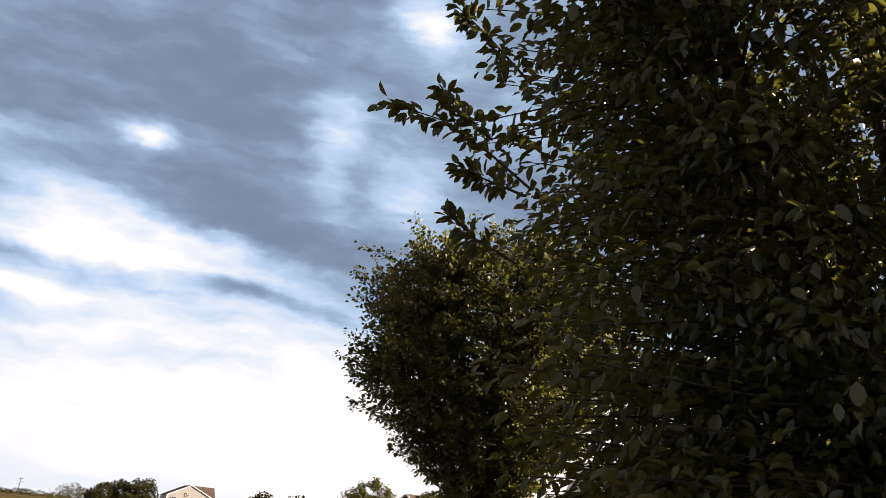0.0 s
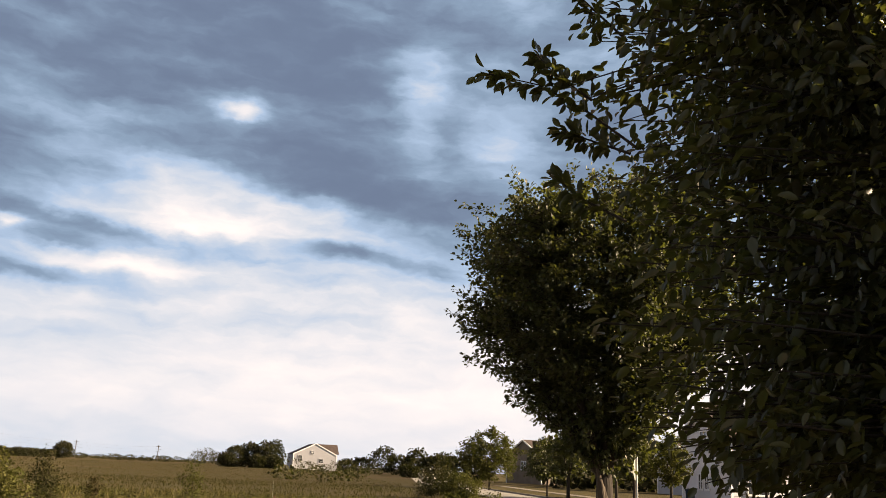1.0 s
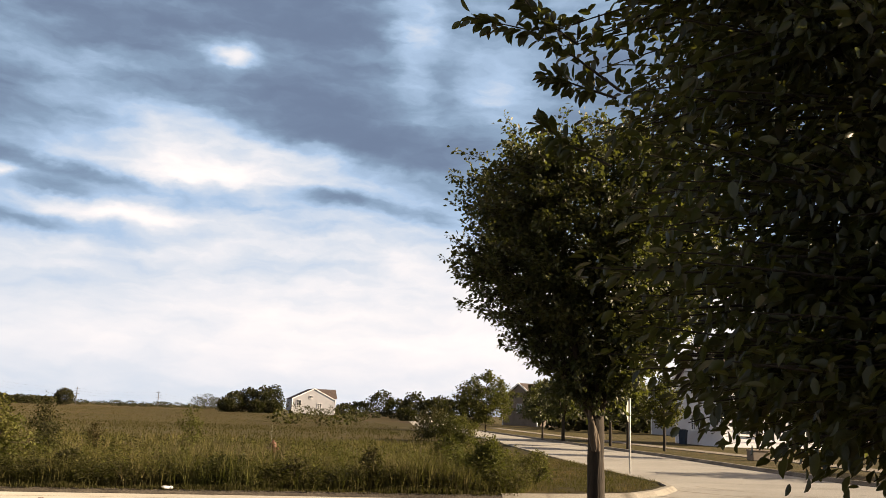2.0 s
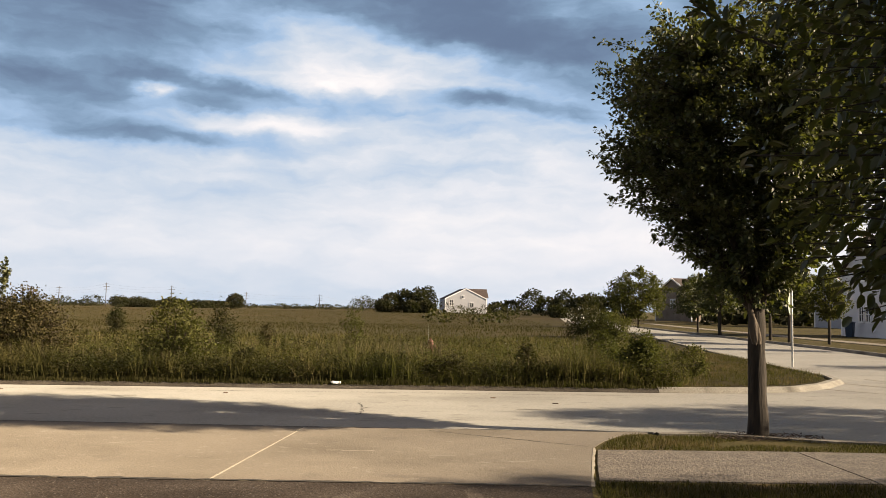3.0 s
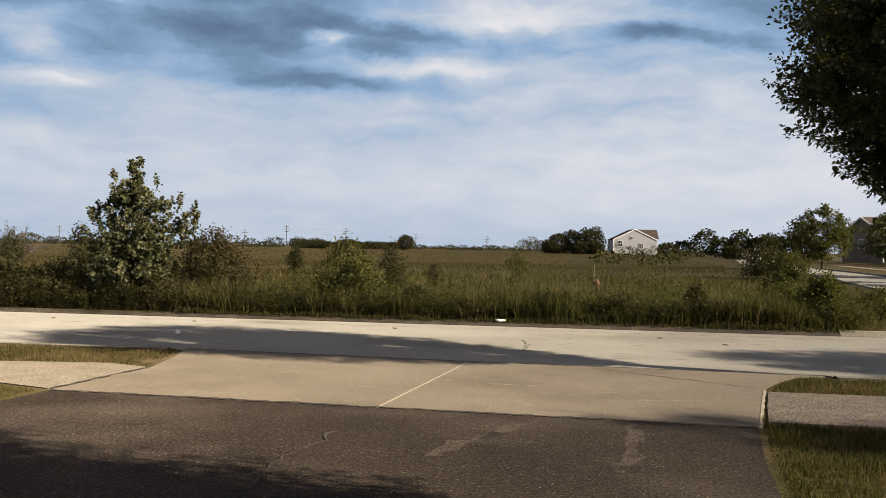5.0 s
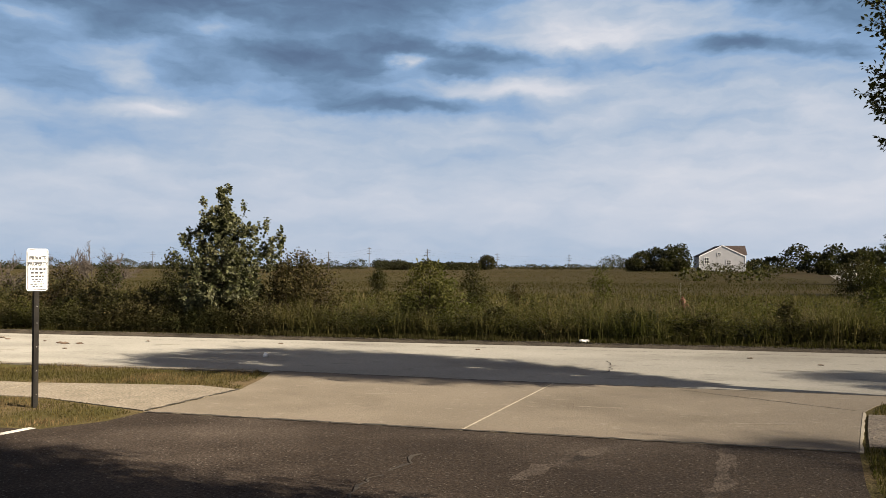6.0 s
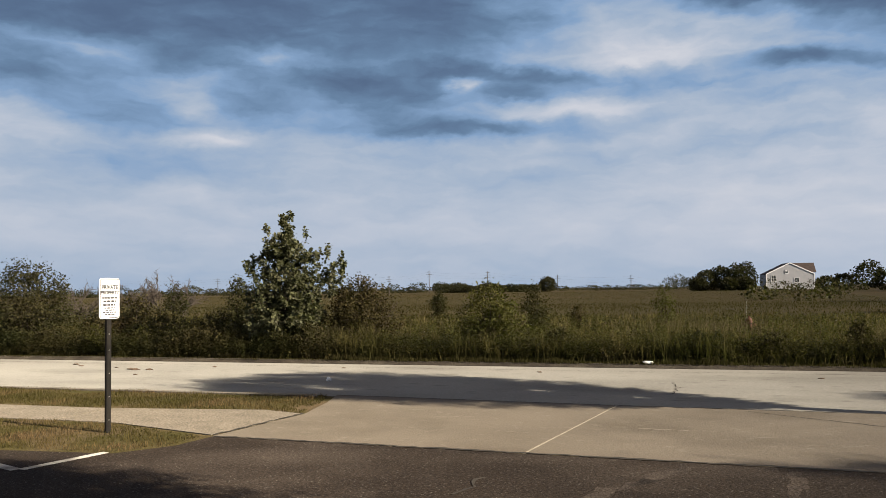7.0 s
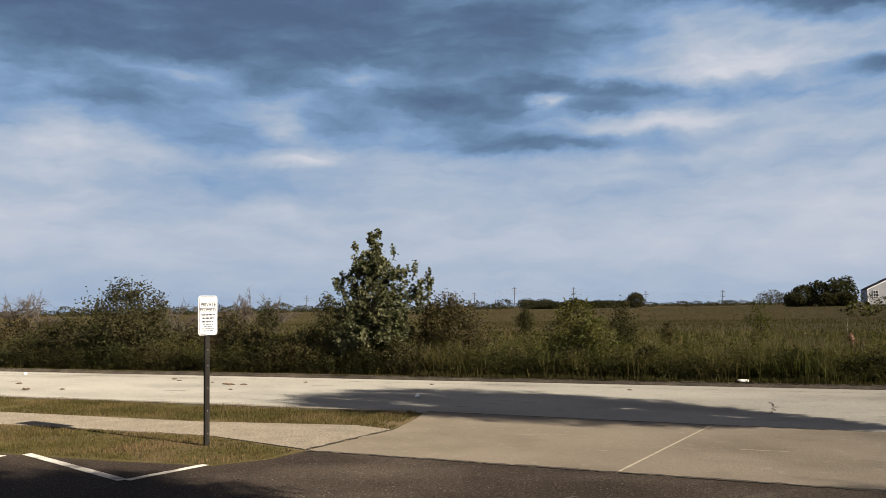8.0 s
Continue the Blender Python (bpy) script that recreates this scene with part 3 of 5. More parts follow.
tagged(part("kerb_north", sweep_kerb([(x, 17.0) for x in (4.8, 0, -20, -60, -300)], 0.24, 0.075, -1), M_KERB_DIRTY), "worn concrete kerb with dirt along it", "kerb", kind="structure")
tagged(part("kerb_corner", sweep_kerb(WEST_EDGE[:-1] + [(4.8, 17.0)], 0.26, 0.10, -1), M_KERB_CLEAN), "pale concrete kerb round the street corner", "kerb", kind="structure")
tagged(part("kerb_east", sweep_kerb(EAST_EDGE, 0.30, 0.115, -1), M_KERB), "concrete kerb along the side street", "kerb", kind="structure")
tagged(part("kerb_south", sweep_kerb([(3.1, 11.27), (3.9, 11.25), (5.1, 10.75), (7.2, 10.35), (9.5, 10.7), (12.0, 11.5), (40, 12.4), (110, 12.05)], 0.26, 0.05, -1), M_KERB), "low concrete kerb by the parkway", "kerb", kind="structure")
tagged(part("kerb_west", sweep_kerb([(-300, 11.6), (-60, 11.62), (-5.75, 11.7)], 0.24, 0.045, -1), M_KERB), "low concrete kerb by the parkway", "kerb", kind="structure")

tagged(part("driveway_apron", prism([(-5.57, 11.74), (-5.34, 10.94), (-5.12, 9.84), (-5.2, 9.0), (-5.31, 8.07), (-1.86, 7.935), (-1.44, 11.44)], -0.05, 0.026), M_APRON), "tan concrete driveway apron slab", "driveway", kind="structure")
tagged(part("driveway_apron", prism([(-1.825, 7.934), (1.57, 7.80), (1.78, 8.8), (2.03, 9.95), (2.27, 10.47), (2.6, 11.0), (3.1, 11.30), (-1.405, 11.44)], -0.05, 0.026), M_APRON), "tan concrete driveway apron slab", "driveway", kind="structure")
tagged(part("joint_filler", prism([(-1.856, 7.93), (-1.828, 7.93), (-1.408, 11.40), (-1.436, 11.40)], -0.04, 0.024), M_CAULK), "pale filler in the slab joint", "joint", kind="structure")
LOT = [(-5.31, 8.06), (-5.36, 7.5), (-5.7, 6.98), (-6.9, 6.86), (-8.2, 6.82), (-40, 6.6), (-40, -40), (0.7, -40), (0.9, 0), (1.12, 4), (1.30, 5.8), (1.38, 6.6), (1.57, 7.79), (-1.84, 7.92)]
tagged(part("asphalt_lot", prism(LOT, -0.05, 0.022), M_ASPH), "dark worn asphalt parking lot", "parking lot", kind="structure")
# sidewalks in slabs with open joints
for i in range(9):
    x1 = -7.95 - i * 1.55
    tagged(part("sidewalk_slab", box(1.53, 1.06, 0.08, (x1 - 0.78, 9.17, -0.048), 0.008), M_WALK), "weathered concrete sidewalk slab", "sidewalk", kind="structure")
tagged(part("sidewalk_slab", prism([(-7.93, 9.72), (-7.93, 8.66), (-7.0, 8.62), (-5.36, 8.13), (-5.23, 9.0), (-5.16, 9.82), (-5.8, 10.02)], -0.05, 0.031), M_WALK), "coarse sidewalk slab by the driveway", "sidewalk", kind="structure")
tagged(part("sidewalk_far", prism([(-21.92, 9.70), (-100, 9.70), (-100, 8.64), (-21.92, 8.64)], -0.05, 0.030), M_WALK), "long concrete sidewalk", "sidewalk", kind="structure")
# these two slabs are coloured darker than the other walks
tagged(part("sidewalk_slab", prism([(1.70, 8.05), (4.3, 8.0), (4.3, 9.8), (2.055, 9.8), (1.86, 8.9)], -0.05, 0.032), M_PATH), "dark coarse walk by the driveway", "sidewalk", kind="structure")
tagged(part("sidewalk_slab", prism([(4.32, 8.0), (7.6, 7.9), (7.6, 9.65), (4.32, 9.8)], -0.05, 0.032), M_PATH), "dark coarse walk", "sidewalk", kind="structure")
tagged(part("sidewalk_east", prism([(21.2, 21), (21.2, 26), (21.9, 31), (22.6, 39), (23.2, 50), (24.4, 64), (26, 84), (29, 110), (30.4, 110), (27.4, 84), (25.8, 64), (24.6, 50), (24.0, 39), (23.3, 31), (22.6, 26), (22.6, 21)], 0.0, 0.13), M_WALK), "pale sidewalk along the side street", "sidewalk", kind="structure")
ragged = [(float(np.interp(y, (7.8, 8.8, 9.95), (1.575, 1.785, 2.035))), float(y)) for y in np.linspace(7.80, 9.95, 40)]
ragged = [(x - 0.004, y) for x, y in ragged] + [(x + 0.018 + 0.022 * noise.noise(Vector((3.0 * y, 1.7, 0))) + 0.014 * noise.noise(Vector((11.0 * y, 4.1, 0))), y) for x, y in reversed(ragged)]
tagged(part("apron_edge", prism(ragged, -0.05, 0.029), M_CAULK), "pale broken concrete edge of the apron", "kerb", kind="structure")
# stall lines
def strip(p, q, w, z, mat, name, label, category):
    p, q = Vector(p), Vector(q)
    d = (q - p).normalized()
    n = Vector((-d.y, d.x)) * w / 2
    return tagged(part(name, prism([tuple(p - n), tuple(q - n), tuple(q + n), tuple(p + n)], z - 0.003, z), mat), label, category, kind="structure")


strip((-8.17, 6.88), (-6.02, 6.10), 0.10, 0.027, M_PAINT, "stall_line", "worn white parking stall line", "road marking")
strip((-5.98, 6.12), (-5.80, 7.00), 0.09, 0.027, M_PAINT, "stall_line", "worn white edge line", "road marking")
strip((-8.3, 6.68), (-12, 6.2), 0.10, 0.027, M_PAINT, "stall_line", "worn white parking stall line", "road marking")


# ---- trees ----
near_base = Vector((3.06, 2.57, 0.02))
pear = make_tree("pear_tree", near_base, [(1.36, 1.0), (1.50, 1.42), (1.68, 1.68), (2.0, 1.82), (2.4, 1.86), (2.65, 1.88), (2.9, 1.95), (3.3, 2.05), (3.8, 2.02), (4.3, 1.85), (4.9, 1.4), (5.6, 0.4)],
                 "dense dark green ornamental pear tree on the lawn", leaf_mat=M_LEAF_PEAR, trunk_r=0.11, fork=1.45, limbs=10, twigs=2550, per_twig=40, leaf_len=0.060, leaf_wid=0.0155, droop=0.55, shape=LEAF_FINE, twig_len=0.55, gap=0.3, shell=0.45, wob=0.14, fluff=0.085, spike=0.06, spike_len=0.3,
                 leaf_parts=True, skirt=560, cut=(-0.765, -0.643, 1.45), extra=[[(-1.76, 0.48, 2.83), (-1.9, 0.63, 3.02), (-2.07, 0.73, 3.16), (-2.32, 0.78, 3.21)], [(-1.9, 0.58, 3.05), (-2.02, 0.68, 3.19), (-2.09, 0.73, 3.3)],
                                                                        [(-1.78, 0.53, 2.54), (-1.9, 0.68, 2.66), (-1.99, 0.73, 2.75)], [(-1.77, 0.53, 3.31), (-1.95, 0.63, 3.55), (-2.1, 0.63, 3.65)], [(-1.76, 0.53, 2.82), (-1.85, 0.73, 2.94), (-1.95, 0.78, 2.99)]])
street = make_tree("street_tree", (4.38, 11.05, 0.02), [(1.60, 0.4), (1.86, 0.72), (2.2, 0.92), (2.5, 1.15), (2.75, 1.35), (3.05, 1.70), (3.5, 1.88), (4.2, 1.95), (4.7, 1.88), (5.0, 1.55), (5.25, 1.1)],
                   "leafy street tree with a torn limb scar on the parkway", leaf_mat=M_LEAF_STREET, trunk_r=0.118, fork=1.62, limbs=10, twigs=2300, per_twig=40, leaf_len=0.068, leaf_wid=0.023, twig_len=0.6, gap=0.0, lean=(0.0, 0.05), shell=0.5, wob=0.22, rise=1.3, fluff=0.045, spike=0.22, spike_len=0.42, lumps=2.6,
                   extra=[[(-1.2, -0.1, 2.62), (-1.5, -0.12, 2.92), (-1.95, -0.1, 3.03)], [(-1.3, 0.1, 3.05), (-1.65, 0.1, 3.35), (-2.0, 0.1, 3.47)], [(-0.8, -0.2, 2.25), (-1.1, -0.25, 2.42), (-1.42, -0.25, 2.48)],
                          [(-1.4, 0.0, 4.3), (-1.65, 0.0, 4.6), (-1.86, 0.0, 4.98)], [(-1.0, 0.1, 4.7), (-1.2, 0.1, 5.0), (-1.3, 0.1, 5.22)], [(-0.6, -0.1, 4.8), (-0.75, -0.1, 5.1), (-0.8, -0.1, 5.32)]])
make_tree("street_tree", (16.4, 10.3, 0.02), [(1.9, 0.5), (2.4, 1.6), (3.3, 2.5), (4.6, 2.4), (5.6, 1.3), (6.2, 0.3)],
          "leafy street tree further along the kerb", leaf_mat=M_LEAF_STREET, trunk_r=0.12, fork=1.6, limbs=8, twigs=1100, per_twig=24, leaf_len=0.12, leaf_wid=0.032, shape=LEAF_LOW)
make_tree("street_tree", (13.9, 5.1, 0.02), [(1.9, 0.4), (2.4, 0.9), (3.3, 1.15), (4.4, 1.1), (5.2, 0.6), (5.8, 0.2)],
          "leafy tree on the lawn by the walk", leaf_mat=M_LEAF_STREET, trunk_r=0.11, fork=1.6, limbs=8, twigs=420, per_twig=30, leaf_len=0.09, leaf_wid=0.027, shape=LEAF_LOW)
arms = []


def spray_limb(x, y, z, h0, n, r):
    """A rising limb that ends in a clump of short leafy sprays."""
    arms.append([(0, 0, h0), (x * 0.5, y * 0.5, h0 + (z - h0) * 0.42), (x, y, z)])
    for d in random_dirs(n):
        c = np.array((x, y, z)) * rng.uniform(0.72, 1.0) + d * r * 0.35
        arms.append([tuple(c), tuple(c + d * r * 0.5), tuple(c + d * r + np.array((0, 0, r * 0.4)))])


# lobes of the crown: along the kerb, height, size
for along, h, r in ((1.30, 2.22, 0.20), (0.95, 2.30, 0.24), (-0.80, 2.38, 0.20), (-0.50, 3.0, 0.16), (0.48, 2.85, 0.18), (0.0, 3.42, 0.12), (0.1, 3.2, 0.16), (-0.15, 3.0, 0.2), (-0.25, 2.6, 0.24), (0.3, 2.5, 0.24), (0.0, 2.8, 0.2),
                    (-0.85, 1.75, 0.28), (0.9, 1.7, 0.30), (0.0, 1.9, 0.32), (-0.5, 1.5, 0.32), (0.5, 1.4, 0.32), (-0.8, 1.0, 0.28), (0.85, 0.95, 0.28), (-0.3, 0.7, 0.3), (0.4, 0.6, 0.3)):
    off = rng.uniform(-0.35, 0.35)
    spray_limb(along * 0.87 - off * 0.48, along * 0.48 + off * 0.87, h, h * 0.62, 11, r)
for i in range(14):
    h, a = 0.6 + 1.6 * i / 13, i * 2.4
    spray_limb(0.7 * math.cos(a), 0.7 * math.sin(a), h + 0.2, h * 0.7, 6, 0.26)
make_tree("cottonwood_sapling", (-10.05, 18.45, 0.06), [(0.1, 0.75), (0.6, 0.95), (1.2, 0.9), (1.8, 0.75), (2.3, 0.5), (2.8, 0.3), (3.2, 0.12)],
          "young cottonwood with pale shiny leaves by the kerb", leaf_mat=M_LEAF_COTTON, trunk_r=0.045, fork=1.0, limbs=6, twigs=240, per_twig=22, leaf_len=0.078, leaf_wid=0.037, twig_len=0.35, gap=0.5, wob=0.4, fluff=0.12, extra=arms)


def shrub(x, y, w, h, mat, label, n=60, leaf=0.06, category="shrub", name="shrub", per=26):
    return make_tree(name, (x, y, 0.1), [(0.04, w * 0.36), (h * 0.4, w * 0.5), (h * 0.75, w * 0.38), (h, w * 0.08)], label, category, mat, trunk_r=0.022, fork=h * 0.25, limbs=6, stems=1,
                     twigs=int(n * 1.6), per_twig=per, leaf_len=leaf, leaf_wid=leaf * 0.36, twig_len=h * 0.2, gap=0.35, wob=0.45, fluff=0.22, shape=LEAF_PLAIN if leaf < 0.09 else LEAF_LOW)


shrub(-18.3, 18.9, 3.7, 2.3, M_LEAF_BUSH, "broad green bush at the roadside", 300, 0.075)
shrub(-15.6, 20.0, 2.7, 1.35, M_LEAF_RUST, "rusty brown bush at the roadside", 150, 0.07)
shrub(-21.5, 19.6, 3.0, 1.3, M_LEAF_BUSH, "low green bush at the roadside", 160, 0.075)
shrub(-12.2, 18.7, 2.6, 0.95, M_LEAF_BUSH, "low dark bush beside the cottonwood", 130, 0.06)
shrub(-14.0, 18.9, 1.8, 0.9, M_LEAF_BUSH, "low dark bush beside the cottonwood", 90, 0.06)
shrub(-24.5, 20.5, 3.4, 1.35, M_LEAF_RUST, "brownish bush at the roadside", 180, 0.075)
shrub(-19.0, 24.0, 3.4, 1.15, M_LEAF_BUSH, "dark green bush behind the roadside growth", 150, 0.08)
shrub(-26.5, 27.0, 3.4, 1.2, M_LEAF_BUSH, "dark green bush behind the roadside growth", 150, 0.09)
shrub(-8.5, 19.3, 2.0, 1.75, M_LEAF_RUST, "dark brownish bush in the tall grass", 330, 0.06)
shrub(-5.05, 18.4, 1.5, 1.6, M_LEAF_YELLOW, "yellow green weedy bush in the tall grass", 130, 0.065)
for i in (0, 1, 2, 3, 4, 8, 9, 10, 12):
    x, y, h = -9.0 - i * 1.0 + rng.uniform(-0.3, 0.3), rng.uniform(17.85, 18.2), rng.uniform(0.55, 0.85)
    shrub(x, y, h * 1.7, h, M_LEAF_BUSH, "low dark leafy bush along the kerb", 80, 0.06)
shrub(-5.7, 26.3, 1.0, 1.55, M_LEAF_BUSH, "dark sapling standing in the weeds", 50, 0.07)
shrub(-14.7, 43.5, 1.1, 1.3, M_LEAF_BUSH, "small dark sapling in the field", 50, 0.09)
shrub(-13.6, 22.0, 0.9, 2.0, M_LEAF_BUSH, "slim green shrub beside the cottonwood", 70, 0.07)
shrub(-22.0, 30.8, 1.3, 1.8, M_LEAF_BUSH, "dark green shrub in the weeds", 70, 0.08)
shrub(4.75, 18.2, 1.0, 1.05, M_LEAF_YELLOW, "leafy weed clump at the street corner", 90, 0.055)
shrub(6.3, 19.6, 0.9, 0.75, M_LEAF_YELLOW, "low leafy weed clump near the corner", 50, 0.055)
for x, y, w, h, mat, label, n in (
        (-1.7, 24.0, 0.70, 1.55, M_LEAF_YELLOW, "thin open sapling in the weeds", 34),
        (-5.0, 30.0, 0.60, 0.95, M_LEAF_RUST, "small rust coloured weed in the field", 20),
        (-5.0, 18.9, 0.70, 1.20, M_LEAF_YELLOW, "leafy weed stalks by the kerb", 45),
        (2.3, 17.9, 0.50, 0.75, M_LEAF_BUSH, "dark leafy weed by the kerb", 40),
        (4.8, 18.0, 0.90, 0.95, M_LEAF_YELLOW, "leafy weed clump at the street corner", 70),
        (4.6, 21.0, 1.20, 0.95, M_LEAF_YELLOW, "leafy weed clump near the corner", 70),
        (0.8, 17.8, 0.45, 0.55, M_LEAF_BUSH, "dark leafy weed by the kerb", 30),
        (-0.6, 17.8, 0.50, 0.60, M_LEAF_BUSH, "dark leafy weed by the kerb", 30),
        (-3.4, 17.8, 0.50, 0.70, M_LEAF_BUSH, "dark leafy weed by the kerb", 34)):
    shrub(x, y, w, h, mat, label, n, 0.06, "weed", "weed_clump")
shrub(10.0, 50.0, 2.9, 1.85, M_LEAF_BUSH, "rounded bush with pale blossom by the street", 160, 0.09)
shrub(9.9, 43.5, 2.4, 1.5, M_LEAF_YELLOW, "rounded dense bush by the street", 140, 0.09)


for i in range(20):
    x, y, h = rng.uniform(-22, 5), rng.uniform(17.55, 19.2), rng.uniform(0.45, 0.85)
    shrub(x, y, h * rng.uniform(0.6, 1.0), h, (M_LEAF_BUSH, M_LEAF_YELLOW, M_LEAF_RUST)[i % 3], ("leafy dark weed clump in the roadside grass", "pale leafy weed clump in the roadside grass", "brownish weed clump in the roadside grass")[i % 3], 22, 0.05, "weed", "weed_clump", 22)


def lawn_tree(x, y, w, h, mat, label, stem=0.28, n=110, leaf=0.16, r=0.08):
    return make_tree("lawn_tree", (x, y, 0.1), [(h * stem, w * 0.22), (h * 0.45, w * 0.48), (h * 0.68, w * 0.5), (h * 0.88, w * 0.3), (h, w * 0.06)], label, "tree", mat, trunk_r=r, fork=h * stem, limbs=7,
                     twigs=n, per_twig=24, leaf_len=leaf, leaf_wid=leaf * 0.32, twig_len=h * 0.12, gap=0.4, shape=LEAF_LOW, wob=0.4)


lawn_tree(20.5, 79, 5.8, 5.6, M_LEAF_YELLOW, "spreading green tree by the side street", 0.16, 360, 0.22)
lawn_tree(20.9, 63.5, 4.2, 4.2, M_LEAF_STREET, "dark round tree by the side street", 0.30, 260, 0.18)
lawn_tree(20.4, 57.5, 3.0, 4.4, M_LEAF_STREET, "dark street tree on the lawn", 0.36, 180, 0.18, 0.12)
lawn_tree(20.3, 49.0, 2.6, 4.2, M_LEAF_STREET, "dark street tree on the lawn", 0.38, 180, 0.16, 0.09)
lawn_tree(19.6, 44.9, 2.4, 4.0, M_LEAF_STREET, "dark street tree on the lawn", 0.38, 180, 0.16, 0.08)
lawn_tree(20.9, 43.2, 2.2, 3.9, M_LEAF_YELLOW, "sunlit yellow green street tree", 0.34, 180, 0.14, 0.07)
lawn_tree(22.1, 36.3, 2.6, 4.4, M_LEAF_STREET, "street tree with a thin trunk on the lawn", 0.42, 180, 0.14, 0.07)
lawn_tree(24.0, 24.0, 4.8, 4.8, M_LEAF_STREET, "street tree with a thin trunk on the lawn", 0.40, 180, 0.16, 0.08)

# ---- far woods: clumps of foliage on the skyline ----
def far_clump(name, items, label, leaf=0.7, mat=None, dens=60, category="tree"):
    """Far trees drawn as heaps of leafy sprays; items: x, y, width, height."""
    P, A = [], []
    for x, y, w, h in items:
        n = int(dens * max(0.3, w / 6))
        d = random_dirs(n)
        f = rng.uniform(0.55, 1.0, n)[:, None]
        lump = 1 + 0.35 * np.array([noise.noise(Vector((q[0] * 1.7 + x, q[1] * 1.7 + y, q[2] * 1.7))) for q in d])[:, None]
        p = d * f * lump * np.array([w / 2, w / 2, h * 0.5]) + np.array([x, y, h * 0.5])
        p[:, 2] = np.maximum(p[:, 2], 0.1)
        P.append(p)
        A.append(d + random_dirs(n) * 0.7 + np.array([0, 0, 0.25]))
    P, A = np.concatenate(P), np.concatenate(A)
    s = rng.uniform(0.6, 1.3, len(P)) * leaf
    me = leaves(name, P, A, random_dirs(len(P)), s, s * 0.55, mat or M_LEAF_FAR, LEAF_LOW)
    return tagged(new(name, me), label, category, kind="stuff")


def spread(az0, az1, dist, n, w, h, jitter=0.1):
    out = []
    for i in range(n):
        a = radians(az0 + (az1 - az0) * (i + rng.uniform(0, 1)) / n)
        d = dist * (1 + rng.uniform(-jitter, jitter))
        k = rng.uniform(0.6, 1.15)
        out.append((-math.sin(a) * d, math.cos(a) * d, w * k, h * k))
    return out


far_clump("distant_woods", spread(18.7, 14.6, 420, 22, 9, 4.3, 0.04) + spread(14.6, 12.3, 420, 14, 6, 3.2, 0.04), "dark belt of woods on the skyline", 0.55, dens=620, category="woods")
far_clump("lone_tree", [(-79.4, 388, 7.6, 6.6)], "single round tree at the end of the woods", 0.5, dens=2200)
far_clump("skyline_trees", spread(12.0, 4.0, 520, 26, 6, 2.8, 0.2) + spread(4.0, 2.0, 420, 8, 9, 6.5, 0.1), "low line of far trees on the skyline", 0.45, dens=230, category="woods")
far_clump("skyline_trees", spread(56.0, 19.5, 480, 46, 10, 5.0, 0.15) + spread(56.0, 19.5, 520, 60, 9, 2.6, 0.1), "low line of far trees on the skyline", 0.5, dens=260, category="woods")
far_clump("grove", [(-7.5, 290, 8, 6.5), (-3, 292, 7.5, 7.8), (1.5, 290, 8, 8.0), (4.0, 293, 7, 9.0), (-10, 285, 6, 4.0), (4, 284, 6, 4), (-1, 283, 6, 4)], "grove of dark trees beside the tan house", 0.5, dens=1500, category="trees")
far_clump("grove", [(31, 228, 6.8, 7.2), (26, 232, 5, 4.4), (35, 230, 6, 5.0), (38, 226, 6, 4.8), (34.5, 198, 5.6, 6.2), (38.5, 196, 6, 5.2), (42, 205, 8, 5.6), (30, 145, 3.6, 3.2), (33, 147, 4.0, 4.0), (36.5, 150, 4.5, 4.2), (24, 250, 6, 3.6), (29, 175, 4, 2.5)],
          "clump of dark trees beyond the field", 0.45, dens=1100, category="trees")
far_clump("grove", spread(-18.5, -42.0, 150, 40, 9, 6.5, 0.25), "belt of dark trees behind the houses", 0.9, dens=240, category="trees")
far_clump("hedge_bushes", spread(-1.0, -6.5, 120, 16, 2.6, 1.5, 0.3) + spread(-2.0, -7.5, 210, 14, 4.0, 2.6, 0.15), "scattered low bushes in the field", 0.3, mat=M_LEAF_BUSH, dens=150, category="bushes")

# ---- bare shrubs ----
def bare_shrub(x, y, w, h, label):
    top = thing("bare_shrub", pose(x, y, 0.1), label, "shrub")
    tb = Tubes()

    def grow(p, d, ln, r, depth):
        k = 4
        pts = [p]
        for i in range(k):
            d = unit(d + rng.normal(0, 0.16, 3) + np.array([0, 0, 0.05]))
            pts.append(pts[-1] + d * ln / k)
        tb.add(pts, np.linspace(r, r * 0.5, k + 1), 4)
        if depth:
            for q in range(4):
                i = rng.integers(1, k + 1)
                grow(pts[i], unit(d + rng.normal(0, 0.6, 3) + np.array([0, 0, 0.15])), ln * rng.uniform(0.45, 0.7), r * 0.62, depth - 1)

    for i in range(5):
        a = rng.uniform(0, 6.28)
        grow(np.zeros(3), unit(np.array([math.cos(a) * w / h * 0.75, math.sin(a) * w / h * 0.75, 1.0])), h * 0.46, 0.05, 4)
    mesh_part("stem", tb.mesh("stem", M_DEADWOOD), top, kind="stuff")
    return top


for x, y, w, h in ((-34.2, 29.0, 4.2, 3.6), (-29.5, 33.9, 3.0, 2.7), (-27.3, 35.3, 4.0, 2.9), (-25.8, 36.0, 3.4, 2.7), (-35.5, 28.0, 3.6, 3.2), (-17.0, 40.0, 3.0, 2.0)):
    bare_shrub(x, y, w, h, "bare grey branching shrub in the weeds")

